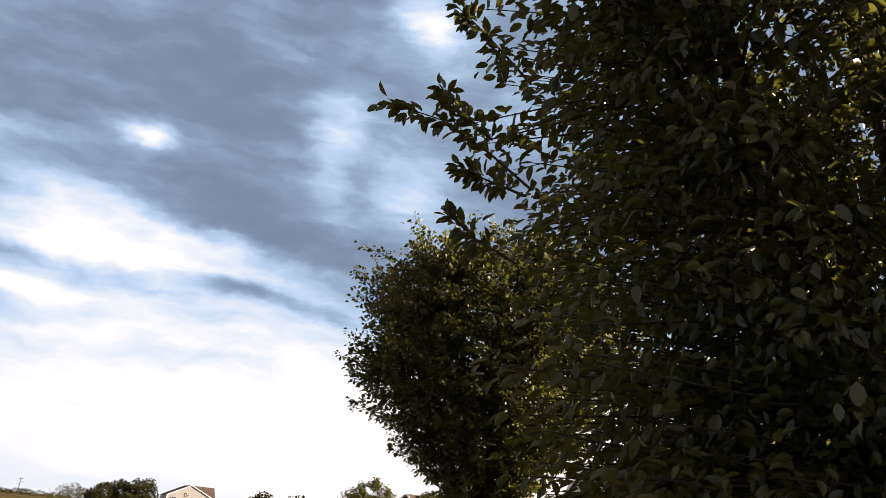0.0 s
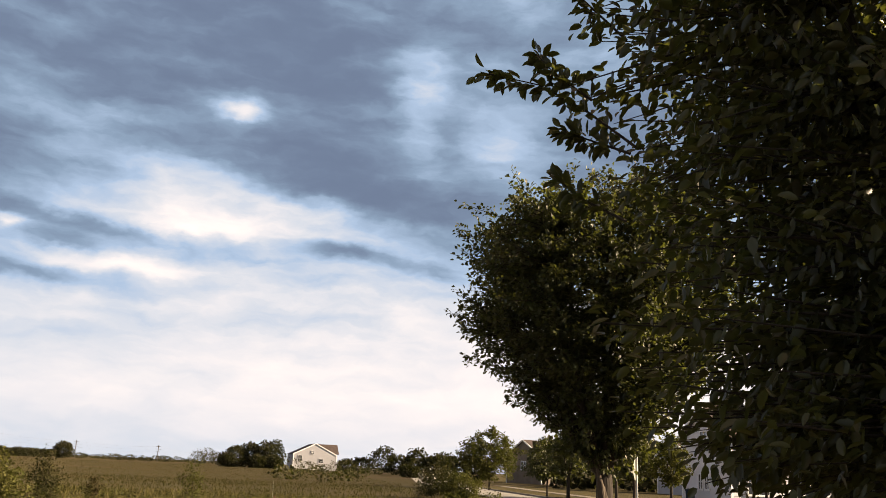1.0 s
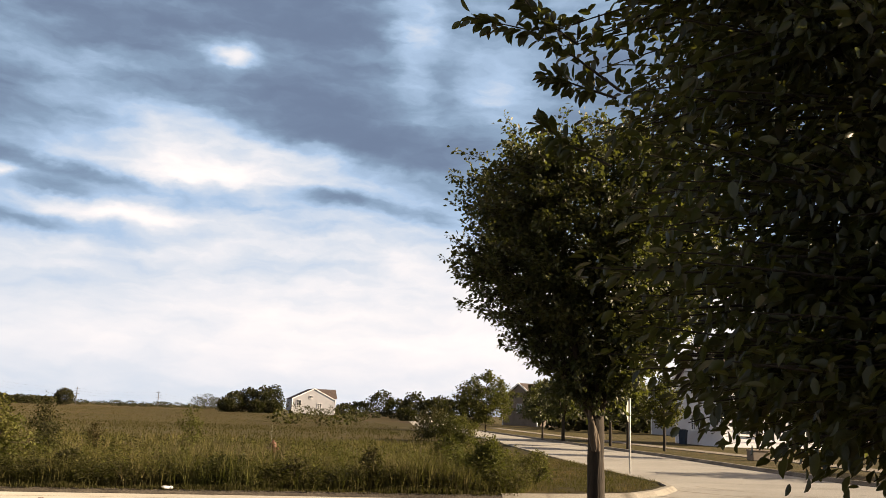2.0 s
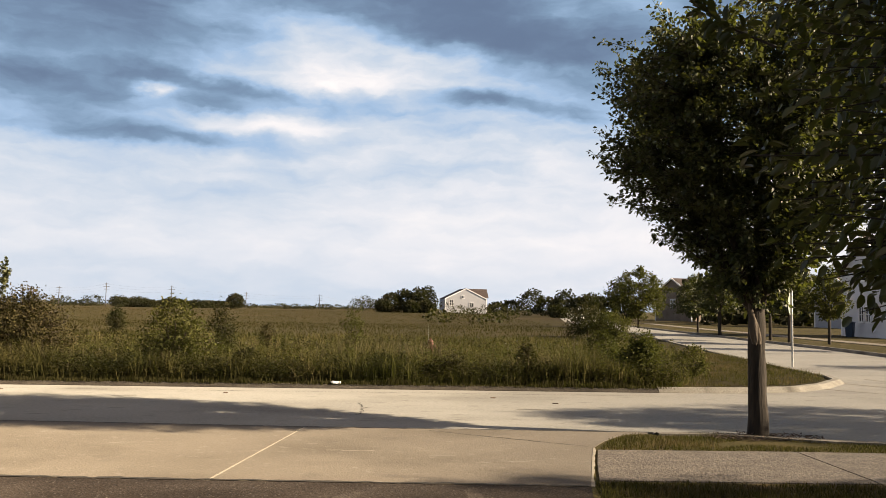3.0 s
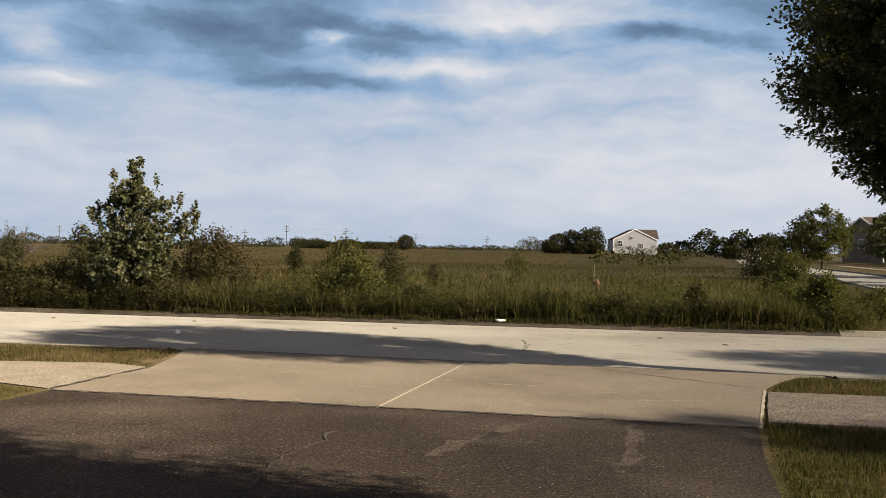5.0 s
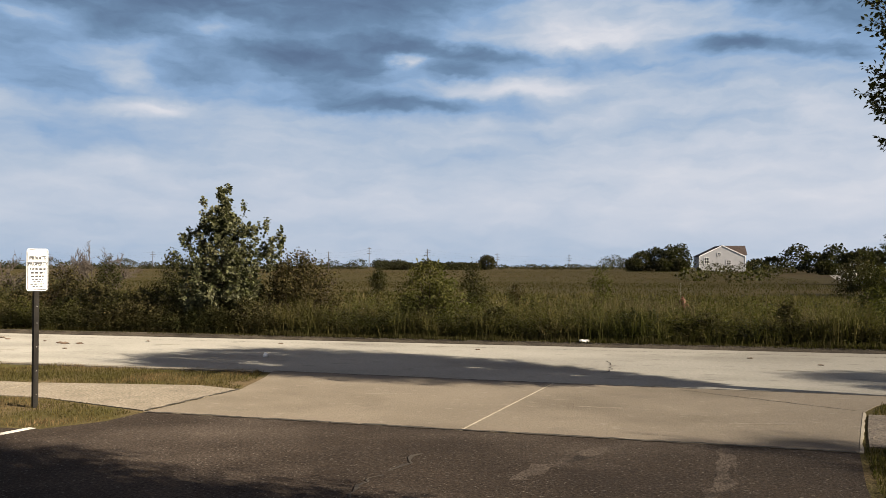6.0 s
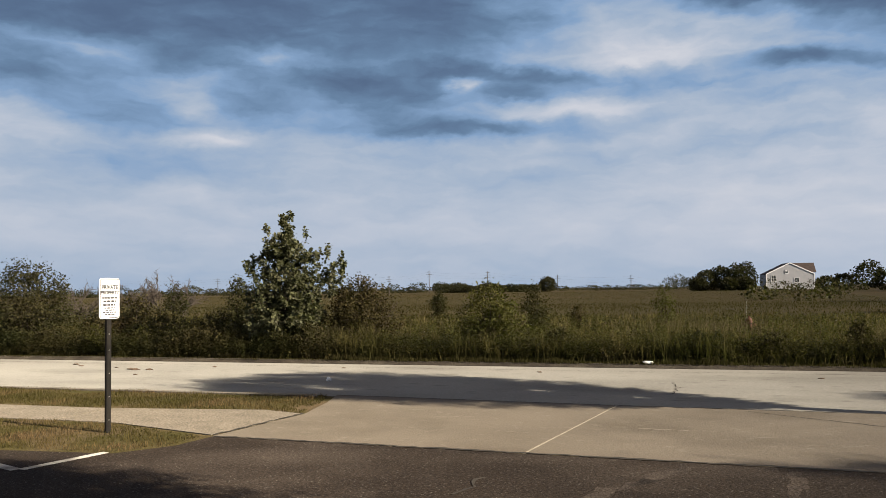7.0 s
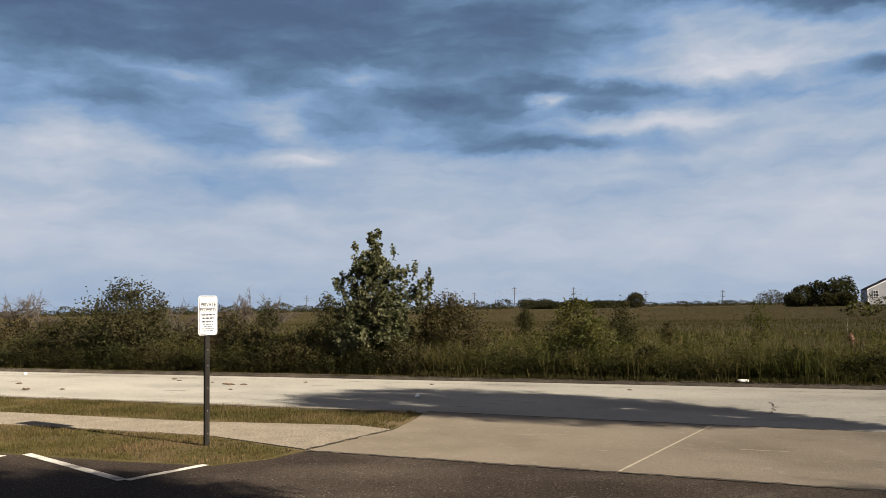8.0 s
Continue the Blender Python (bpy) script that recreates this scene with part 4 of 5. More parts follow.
# ---- houses ----
def window(parent, m, w, h, cross=True):
    """A window set in a wall: frame, pane and bars; m: its middle, facing -y."""
    fr = bmesh.new()
    for sx, sz, px, pz in ((w + 0.16, 0.09, 0, h / 2), (w + 0.16, 0.12, 0, -h / 2 - 0.09), (0.08, h, -w / 2 - 0.04, -h / 2), (0.08, h, w / 2 + 0.04, -h / 2)):
        box(sx, 0.10, sz, (px, -0.03, pz), 0, fr)
    f = part("window", fr, M_TRIM, parent, "white framed window")
    f.matrix_parent_inverse = Matrix.Identity(4)
    f.matrix_basis = m
    part("pane", box(w, 0.02, h, (0, -0.005, -h / 2)), M_GLASS, f)
    if cross:
        bars = bmesh.new()
        box(0.07, 0.05, h, (0, -0.03, -h / 2), 0, bars)
        box(w, 0.05, 0.05, (0, -0.03, -0.02), 0, bars)
        part("glazing_bar", bars, M_TRIM, f)
    return f


def gable_house(m, w, d, eaves, ridge, siding, label, wins, over=0.35, board=0.0, wing=False):
    """A house whose gable faces -y: w wide, d deep. wins: side, along, height, width, height of the window."""
    top = thing("house", m, label, "house")
    wall = bmesh.new()
    prof = [(-w / 2, 0), (w / 2, 0), (w / 2, eaves), (0, ridge), (-w / 2, eaves)]
    a = [wall.verts.new((x, 0, z)) for x, z in prof]
    b = [wall.verts.new((x, d, z)) for x, z in prof]
    wall.faces.new(a)
    wall.faces.new(b[::-1])
    for i in range(5):
        wall.faces.new((a[i], b[i], b[(i + 1) % 5], a[(i + 1) % 5]))
    part("wall", wall, siding, top)
    pitch = math.atan2(ridge - eaves, w / 2)
    for s in (-1, 1):
        slope = math.hypot(w / 2, ridge - eaves) + over
        rf = bmesh.new()
        t = 0.18
        box(slope, d + 2 * over, t, (slope / 2, d / 2, 0), 0.02, rf)
        r = part("roof", rf, M_ROOF, top)
        r.matrix_parent_inverse = Matrix.Identity(4)
        r.matrix_basis = Matrix.Translation((0, 0, ridge + 0.02)) @ (Matrix.Diagonal((s, 1, 1, 1)) if s < 0 else Matrix.Identity(4)) @ Matrix.Rotation(pitch, 4, "Y")
        fa = bmesh.new()
        box(slope, 0.06, 0.24, (slope / 2, -over - 0.035, -0.06), 0, fa)
        q = part("fascia", fa, M_TRIM, top)
        q.matrix_parent_inverse = Matrix.Identity(4)
        q.matrix_basis = r.matrix_basis.copy()
        for yy in (0, d):
            part("corner_board", box(0.16, 0.16, eaves, (s * w / 2, yy, 0)), M_TRIM, top)
    if board:
        for side in ("front", "left", "right"):
            n = int(eaves / board)
            for i in range(n):
                z = i * board + 0.02
                if side == "front":
                    part("siding_board", box(w - 0.1, 0.05, board * 0.82, (0, -0.02, z)), siding, top)
                else:
                    part("siding_board", box(0.05, d - 0.1, board * 0.82, ((-1 if side == "left" else 1) * (w / 2 + 0.02), d / 2, z)), siding, top)
    if wing:
        wg = bmesh.new()
        box(w * 0.55, 5.0, 0.2, (w * 0.30, 0, 0), 0.02, wg, None)
        r = part("wing_roof", wg, M_ROOF, top)
        r.matrix_parent_inverse = Matrix.Identity(4)
        r.matrix_basis = Matrix.Translation((0, 4.0, ridge - 1.55)) @ Matrix.Rotation(radians(38), 4, "X")
        part("wing_wall", box(w * 0.5, 3.0, ridge - 3.2, (w * 0.30, 4.2, 0)), siding, top)
    for side, along, z, ww, hh in wins:
        mm = {"front": Matrix.Translation((along, -0.06, z)), "left": Matrix.Translation((-w / 2 - 0.06, along, z)) @ Matrix.Rotation(-math.pi / 2, 4, "Z"),
              "right": Matrix.Translation((w / 2 + 0.06, along, z)) @ Matrix.Rotation(math.pi / 2, 4, "Z")}[side]
        window(top, mm, ww, hh)
    return top


gable_house(pose(17.7, 298, 0.1, 0, 0, 6), 14.4, 14.0, 4.9, 8.4, M_SIDING_TAN, "tan two-storey house with a brown shingle roof",
            [("front", -5.0, 3.6, 1.3, 1.9), ("front", 2.0, 2.9, 1.3, 1.4), ("front", -1.0, 5.6, 0.9, 0.9), ("left", 3.0, 3.2, 1.2, 1.5)], over=0.12, wing=True)
gable_house(pose(30.4, 57.4, 0.1, 0, 0, -90), 6.8, 12.0, 4.4, 6.7, M_SIDING_WHITE, "pale blue white house with white corner boards",
            [("front", -0.6, 1.55, 0.55, 1.0), ("front", 0.3, 1.55, 0.55, 1.0), ("front", 0.0, 4.4, 0.9, 1.1), ("right", 1.9, 1.6, 1.5, 1.5), ("right", 6.0, 1.6, 1.5, 1.5)], board=0.36)
gable_house(pose(44.5, 148, 0.1, 0, 0, -70), 10.0, 14.0, 4.6, 7.2, M_SIDING_DARK, "far brown house with a steep roof behind trees", [("front", 0.0, 3.0, 1.3, 1.4), ("right", 4.0, 3.0, 1.3, 1.4)])
gable_house(pose(47, 96, 0.1, 0, 0, -90), 9.0, 13.0, 4.2, 6.0, M_SIDING_TAN, "pale house behind the street trees", [("front", -2.0, 1.9, 1.2, 1.2), ("front", 2.0, 1.9, 1.2, 1.2)])
bin_ = thing("wheeled_bin", pose(29.6, 58.2, 0.1), "dark blue bin beside the house wall", "bin")
part("body", lathe([(0.30, 0.0), (0.36, 0.85), (0.38, 0.95)], 4), M_BIN, bin_)
part("lid", lathe([(0.41, 0.95), (0.41, 1.0), (0.2, 1.06)], 4), M_BIN, bin_)
util = thing("utility_box", pose(21.3, 35.0, 0.1), "low brown utility box on the lawn", "utility box")
part("body", box(0.8, 0.5, 0.40, (0, 0, 0), 0.03), M_SIDING_DARK, util)
part("lid", box(0.86, 0.56, 0.07, (0, 0, 0.40), 0.02), M_SIDING_DARK, util)

# ---- poles and wires along the skyline ----
POLES = [(27.6, 470, 10.5), (24.0, 450, 10.0), (22.0, 440, 9.0), (19.35, 430, 11.0), (15.5, 425, 10.2), (10.9, 430, 8.0), (6.2, 440, 7.6), (3.4, 470, 5.5), (33.0, 480, 9.5), (39.0, 500, 9.5)]
tops = []
for az, d, h in POLES:
    x, y = -math.sin(radians(az)) * d, math.cos(radians(az)) * d
    tops.append((az, x, y, h))
    p = thing("utility_pole", pose(x, y, 0.1, 0, 0, az), "distant wooden utility pole", "utility pole", "poles along the far road")
    part("pole", lathe([(0.19, 0), (0.13, h)], 8), M_POLE, p)
    for drop, w in ((0.7, 2.2), (1.9, 2.8), (3.1, 2.2)):
        part("crossarm", box(w, 0.15, 0.15, (0, 0, h - drop)), M_POLE, p)
tops.sort()
for drop in (0.6, 1.8, 3.0):
    wire = Tubes()
    for (a0, x0, y0, h0), (a1, x1, y1, h1) in zip(tops, tops[1:]):
        u = np.linspace(0, 1, 9)
        wire.add(np.stack([x0 + (x1 - x0) * u, y0 + (y1 - y0) * u, 0.1 + h0 + (h1 - h0) * u - drop - 3.2 * u * (1 - u)], 1), np.full(9, 0.012), 4)
    tagged(new("power_line", wire.mesh("power_line", M_WIRE)), "thin sagging power line between the poles", "power line", kind="structure")

# ---- the sign by the lot ----
sign = thing("private_property_sign", pose(-6.62, 8.03, 0.02, 0, 0, 84), "white private property sign on a black post", "sign")
post = bmesh.new()
box(0.012, 0.030, 1.72, (-0.028, 0.012, -0.05), 0.002, post)
box(0.012, 0.030, 1.72, (0.028, 0.012, -0.05), 0.002, post)
box(0.045, 0.008, 1.72, (0, 0.0, -0.05), 0, post)
part("post", post, M_POST, sign)
for zz in (0.14, 0.40, 0.66, 0.92, 1.10):
    part("rivet", lathe([(0.006, 0.0), (0.004, 0.004)], 8, None, (0, -0.005, zz), Matrix.Rotation(math.pi / 2, 3, "X")), M_STEEL, sign)


def rounded(w, h, r, k=5):
    out = []
    for cx, cz, a0 in ((w / 2 - r, h / 2 - r, 0), (-w / 2 + r, h / 2 - r, 90), (-w / 2 + r, -h / 2 + r, 180), (w / 2 - r, -h / 2 + r, 270)):
        out += [(cx + r * math.cos(radians(a0 + 90 * i / k)), cz + r * math.sin(radians(a0 + 90 * i / k))) for i in range(k + 1)]
    return out


def plate(outline, t):
    own = bmesh.new()
    a = [own.verts.new((x, -t, z)) for x, z in outline]
    b = [own.verts.new((x, 0, z)) for x, z in outline]
    own.faces.new(a)
    own.faces.new(b[::-1])
    for i in range(len(a)):
        j = (i + 1) % len(a)
        own.faces.new((a[i], a[j], b[j], b[i]))
    return own


SW, SH, SZ = 0.300, 0.458, 1.50
panel = part("panel", plate(rounded(SW, SH, 0.035), 0.004), M_WHITE, sign)
panel.location = (0, -0.004, SZ)
edge = bmesh.new()
o, i_ = rounded(SW - 0.016, SH - 0.016, 0.030), rounded(SW - 0.030, SH - 0.030, 0.024)
va, vb = [edge.verts.new((x, -0.0075, z)) for x, z in o], [edge.verts.new((x, -0.0075, z)) for x, z in i_]
for q in range(len(va)):
    r = (q + 1) % len(va)
    edge.faces.new((va[q], va[r], vb[r], vb[q]))
part("border", edge, M_INK, panel)
for z in (SH / 2 - 0.035, -SH / 2 + 0.035):
    part("bolt", lathe([(0.007, 0), (0.007, 0.003), (0.004, 0.005)], 8, None, (0, -0.004, z), Matrix.Rotation(math.pi / 2, 3, "X")), M_STEEL, panel)


def lettering(text, z, size, parent):
    cu = bpy.data.curves.new("lettering", "FONT")
    cu.body, cu.size, cu.align_x, cu.offset = text, size, "CENTER", size * 0.035
    tmp = new("lettering", cu)
    me = bpy.data.meshes.new_from_object(tmp.evaluated_get(bpy.context.evaluated_depsgraph_get()))
    bpy.data.objects.remove(tmp)
    me.materials.append(M_INK)
    ob = new("lettering", me)
    ob.parent = parent
    ob.matrix_basis = Matrix.Translation((0, -0.0085, z)) @ Matrix.Rotation(math.pi / 2, 4, "X")
    return ob


lettering("PRIVATE", 0.104, 0.064, panel)
lettering("PROPERTY", 0.046, 0.056, panel)
for z, w, h in ((0.010, 0.22, 0.026), (-0.030, 0.19, 0.026), (-0.070, 0.20, 0.026), (-0.106, 0.16, 0.016), (-0.130, 0.13, 0.016), (-0.154, 0.21, 0.016), (-0.178, 0.15, 0.016)):
    x = -w / 2
    words = bmesh.new()
    while x < w / 2 - 0.01:
        ln = min(rng.uniform(0.02, 0.06), w / 2 - x)
        box(ln * 0.88, 0.0012, h * 0.8, (x + ln / 2, -0.0075, z - h / 2), 0, words)
        x += ln + 0.008
    part("text_bar", words, M_INK, panel)

# ---- street furniture ----
stop = thing("stop_sign", pose(10.55, 24.1, 0.1, 0, 0, -126), "grey back of a stop sign on a steel post", "sign")
part("post", box(0.06, 0.045, 2.15, (0, 0.03, 0), 0.008), M_STEEL, stop)
octo = [(0.33 * math.cos(radians(22.5 + 45 * i)), 0.33 * math.sin(radians(22.5 + 45 * i))) for i in range(8)]
pn = part("panel", plate(octo, 0.004), M_SIGNBACK, stop)
pn.location = (0, 0.0, 1.78)
hyd = thing("fire_hydrant", pose(0.5, 27.6, 0.04) @ Matrix.Scale(0.8, 4), "weathered orange red fire hydrant in the weeds", "fire hydrant")
part("barrel", lathe([(0.16, 0), (0.16, 0.04), (0.105, 0.06), (0.105, 0.48), (0.145, 0.50), (0.145, 0.54)], 16), M_HYDRANT, hyd, smooth=False)
part("bonnet", lathe([(0.135, 0.54), (0.13, 0.60), (0.095, 0.67), (0.04, 0.70), (0.035, 0.76), (0.0301, 0.765)], 16), M_HYDRANT, hyd)
for s in (-1, 1):
    part("nozzle", lathe([(0.05, 0), (0.05, 0.08), (0.065, 0.085), (0.065, 0.12), (0.02, 0.14)], 10, None, (s * 0.09, 0, 0.42), Matrix.Rotation(s * math.pi / 2, 3, "Y")), M_HYDRANT, hyd)
part("pumper_nozzle", lathe([(0.065, 0), (0.065, 0.09), (0.085, 0.095), (0.085, 0.13), (0.02, 0.15)], 12, None, (0, -0.09, 0.38), Matrix.Rotation(math.pi / 2, 3, "X")), M_HYDRANT, hyd)
rod = bmesh.new()
for i in range(6):
    lathe([(0.005, 0.62 + i * 0.115), (0.005, 0.62 + i * 0.115 + (0.115 if i % 2 else 0.09))], 6, rod, (-0.08, 0.06, 0))
part("marker_rod", rod, M_SIGNBACK, hyd, "thin pale marker rod")

# torn limb on the street tree
scar = bmesh.new()
lathe([(0.058, -0.06), (0.066, 0.0), (0.070, 0.05), (0.069, 0.10), (0.064, 0.16), (0.055, 0.21), (0.046, 0.26), (0.034, 0.31), (0.028, 0.40), (0.016, 0.50)], 18, scar, (-0.04, -0.045, 1.24), Matrix.Rotation(radians(-10), 3, "Y"))
for v in scar.verts:
    a = math.atan2(v.co.y + 0.045, v.co.x + 0.04)
    ridge = 0.006 * math.sin(7 * a + 3) + 0.010 * noise.noise(Vector((v.co.x * 14, v.co.y * 14, v.co.z * 5)))
    v.co += Vector((math.cos(a) * ridge, math.sin(a) * ridge, 0.05 * noise.noise(Vector((math.cos(a) * 2, math.sin(a) * 2, 5.0)))))
part("torn_limb", scar, M_RAWWOOD, street, "pale torn stub of a broken limb")

# ---- litter and debris ----
def crumpled(name, x, y, z, sx, sy, sz, mat, label, category):
    own = bmesh.new()
    bmesh.ops.create_icosphere(own, subdivisions=2, radius=1.0)
    for v in own.verts:
        k = 1 + 0.75 * noise.noise(v.co * 2.6 + Vector((x, y, 0)))
        v.co = Vector((v.co.x * sx * k, v.co.y * sy * k, max(v.co.z, -0.55) * sz * k + sz * 0.55))
    ob = part(name, own, mat)
    ob.matrix_world = pose(x, y, z)
    return tagged(ob, label, category)


crumpled("flattened_cup", -1.54, 17.12, 0.09, 0.10, 0.045, 0.03, M_PAPER, "flattened white cup lying on the kerb", "litter")
crumpled("crumpled_paper", -6.68, 13.74, 0.0, 0.055, 0.04, 0.045, M_PAPER, "crumpled white paper lying on the road", "litter")
crumpled("crumpled_paper", -19.2, 16.2, 0.0, 0.05, 0.05, 0.04, M_PAPER, "small white scrap on the road", "litter")
for x, y, s in ((-11.9, 15.1, 0.05), (-11.7, 15.0, 0.06), (-11.4, 15.05, 0.05), (-13.6, 15.6, 0.04), (-14.0, 15.9, 0.05), (-11.0, 14.1, 0.03), (-15.4, 13.0, 0.06), (-12.5, 15.4, 0.03), (-16.8, 14.0, 0.05), (-14.6, 13.2, 0.04), (-10.4, 15.9, 0.03), (1.4, 15.6, 0.03), (2.4, 14.8, 0.03), (-3.4, 15.9, 0.03), (-7.5, 16.1, 0.03)):
    crumpled("mud_clod", x, y, 0.0, s * 1.6, s, s * 0.4, M_MULCH, "dark dried mud clod on the road", "debris")


def crack(pts, w, z, label, mat=None, name="crack"):
    own = bmesh.new()
    pv = [Vector((x, y)) for x, y in pts]
    l, r = [], []
    for i, p in enumerate(pv):
        d = (pv[min(i + 1, len(pv) - 1)] - pv[max(i - 1, 0)]).normalized()
        n = Vector((-d.y, d.x)) * w * rng.uniform(0.25, 0.8)
        l.append(own.verts.new((*(p + n), z)))
        r.append(own.verts.new((*(p - n), z)))
    for i in range(len(pv) - 1):
        own.faces.new((l[i], l[i + 1], r[i + 1], r[i]))
    return tagged(part(name, own, mat or M_CRACK), label, name.replace("_", " "), kind="structure")


def wander(a, b, n, amp):
    t = np.linspace(0, 1, n)
    return [(a[0] + (b[0] - a[0]) * u + rng.normal(0, amp), a[1] + (b[1] - a[1]) * u + rng.normal(0, amp)) for u in t]


crack(wander((-0.92, 14.6), (-0.80, 13.6), 9, 0.035) + wander((-0.80, 13.5), (-0.86, 12.9), 7, 0.03), 0.015, 0.004, "dark crack in the concrete road")
crack(wander((-1.9, 6.85), (-1.98, 6.2), 8, 0.02), 0.03, 0.027, "dark crack in the asphalt")
crack(wander((-2.05, 6.05), (-2.0, 5.0), 14, 0.025), 0.022, 0.027, "dark crack in the asphalt")
crack(wander((-5.5, 11.70), (-1.45, 11.43), 60, 0.008) + wander((-1.4, 11.43), (3.05, 11.29), 60, 0.008), 0.035, 0.0285, "dark open joint between driveway and road")
crack(wander((-5.28, 8.085), (1.55, 7.82), 90, 0.010), 0.05, 0.0275, "dark gritty joint between asphalt and concrete")
crack(wander((-5.32, 8.15), (-5.14, 9.84), 24, 0.012), 0.04, 0.0325, "dark joint beside the sidewalk slab")
crack(wander((0.2, 11.2), (2.0, 10.05), 20, 0.008), 0.014, 0.0285, "thin crack in the driveway apron")
crack(wander((-30, 16.35), (4.5, 16.35), 120, 0.006), 0.018, 0.004, "fine joint along the gutter")

crack(wander((-0.32, 7.72), (-1.05, 6.2), 14, 0.03), 0.12, 0.0232, "pale scuffed streak on the asphalt", M_ASPH_WORN, "tyre_scuff")
crack(wander((0.52, 7.65), (0.35, 6.0), 14, 0.03), 0.11, 0.0232, "pale scuffed streak on the asphalt", M_ASPH_WORN, "tyre_scuff")
for x, y, ln in ((-13.4, 16.15, 1.5), (-16.0, 15.2, 0.7), (-17.8, 14.5, 0.9), (-12.0, 13.6, 0.5), (-15.3, 12.9, 0.8), (-19.0, 13.4, 1.0), (-9.6, 15.3, 0.5), (0.9, 8.9, 0.6), (-0.7, 9.6, 0.5), (-3.3, 9.9, 0.35), (-2.2, 9.1, 0.3), (0.3, 9.3, 0.3), (-3.9, 10.5, 0.25), (1.9, 13.9, 0.5), (-5.0, 15.2, 0.4)):
    z = 0.0285 if y < 11.2 else 0.004
    crack(wander((x - ln / 2, y), (x + ln / 2, y + rng.normal(0, 0.05)), 9, 0.012), 0.035, z, "thin dark stain on the concrete", M_STAIN, "road_stain")

for r, w in ((6.2, 0.10), (7.7, 0.09), (4.9, 0.07)):
    arc = [(17.2 - r * 1.25 * math.cos(q), 22.0 - r * math.sin(q) + rng.normal(0, 0.01)) for q in np.linspace(0.15, 1.35, 26)]
    crack(arc, w, 0.004, "faint curved tyre mark on the concrete", M_STAIN, "tyre_mark")

# ---- grass and weeds ----
def scatter(x0, x1, y0, y1, n, power=1.0):
    return np.stack([rng.uniform(x0, x1, n), y0 + (y1 - y0) * rng.uniform(0, 1, n) ** power], 1)


TALL_LIMIT = [(-80, 17.06), (5.2, 17.06), (6.3, 19.5), (8.0, 24.6), (9.7, 33), (11.6, 44), (14.2, 64), (15, 80), (-80, 80)]


def tall(n, x0, x1, y0, y1, hmin, hmax, w, mat, name, label, power=1.0, bend=0.65, segs=2):
    p = scatter(x0, x1, y0, y1, n, power)
    p = p[inside(TALL_LIMIT, p)]
    patch = blob_noise(np.concatenate([p, np.zeros((len(p), 1))], 1), 0.45, 3.0)
    fine = blob_noise(np.concatenate([p, np.zeros((len(p), 1))], 1), 1.7, 8.0)
    k = np.clip(0.66 + 0.55 * patch + 0.65 * fine, 0.2, 1.3)
    h = (hmin + (hmax - hmin) * rng.uniform(0, 1, len(p))) * k
    h *= np.where((p[:, 0] < -8.3) & (p[:, 1] < 18.7), 0.45, 1.0)
    return tagged(mesh_part(name, blades(name, p, 0.06, h, w * rng.uniform(0.6, 1.3, len(p)), mat, bend, segs)), label, "grass", kind="stuff")


tall(52000, -24, 8.5, 17.25, 20.0, 0.30, 0.78, 0.0065, M_GRASS_TALL, "tall_grass", "tall green roadside grass", 1.2)
tall(38000, -27, 9, 20.0, 27.0, 0.22, 0.55, 0.009, M_GRASS_TALL, "tall_grass", "tall green roadside grass", 1.2)
tall(40000, -38, 12, 27.0, 45.0, 0.15, 0.36, 0.013, M_GRASS_TALL, "tall_grass", "tall grass in the field", 1.2)
tall(24000, -80, 15, 45.0, 80.0, 0.10, 0.24, 0.024, M_FIELDPLANT, "tall_grass", "rough low growth in the field", 1.0, segs=1)
tall(26000, -60, -22, 17.2, 32.0, 0.3, 0.75, 0.012, M_GRASS_TALL, "tall_grass", "tall green roadside grass", 1.2)
tall(16000, -26, 8, 17.12, 17.6, 0.04, 0.16, 0.007, M_FIELDPLANT, "short_grass", "short rough grass along the kerb", 1.3)
tall(7000, -26, 6, 17.06, 17.26, 0.05, 0.15, 0.007, M_FIELDPLANT, "short_grass", "tufts of rough grass over the kerb", 1.0)
tall(4200, -24, 8.5, 17.6, 21.0, 0.28, 0.78, 0.005, M_GRASS_DRY, "dry_grass", "dry blades among the roadside grass", 1.1)
tall(2600, -30, 9, 21.0, 32.0, 0.2, 0.5, 0.009, M_GRASS_DRY, "dry_grass", "dry blades among the field grass", 1.2)
for cx, cy, r, n in ((-1.3, 21.0, 0.9, 800), (-0.4, 23.0, 1.2, 800), (-5.1, 18.3, 0.35, 420), (-8.4, 18.6, 0.9, 350), (2.7, 18.1, 0.5, 150)):
    p = np.stack([rng.normal(cx, r * 0.6, n), np.maximum(rng.normal(cy, r * 0.6, n), 17.45)], 1)
    tagged(mesh_part("dry_grass", blades("dry_grass", p, 0.1, rng.uniform(0.3, 0.8, n), rng.uniform(0.004, 0.009, n), M_GRASS_DRY, 0.3)), "straw coloured seeding grass clump", "grass", kind="stuff")


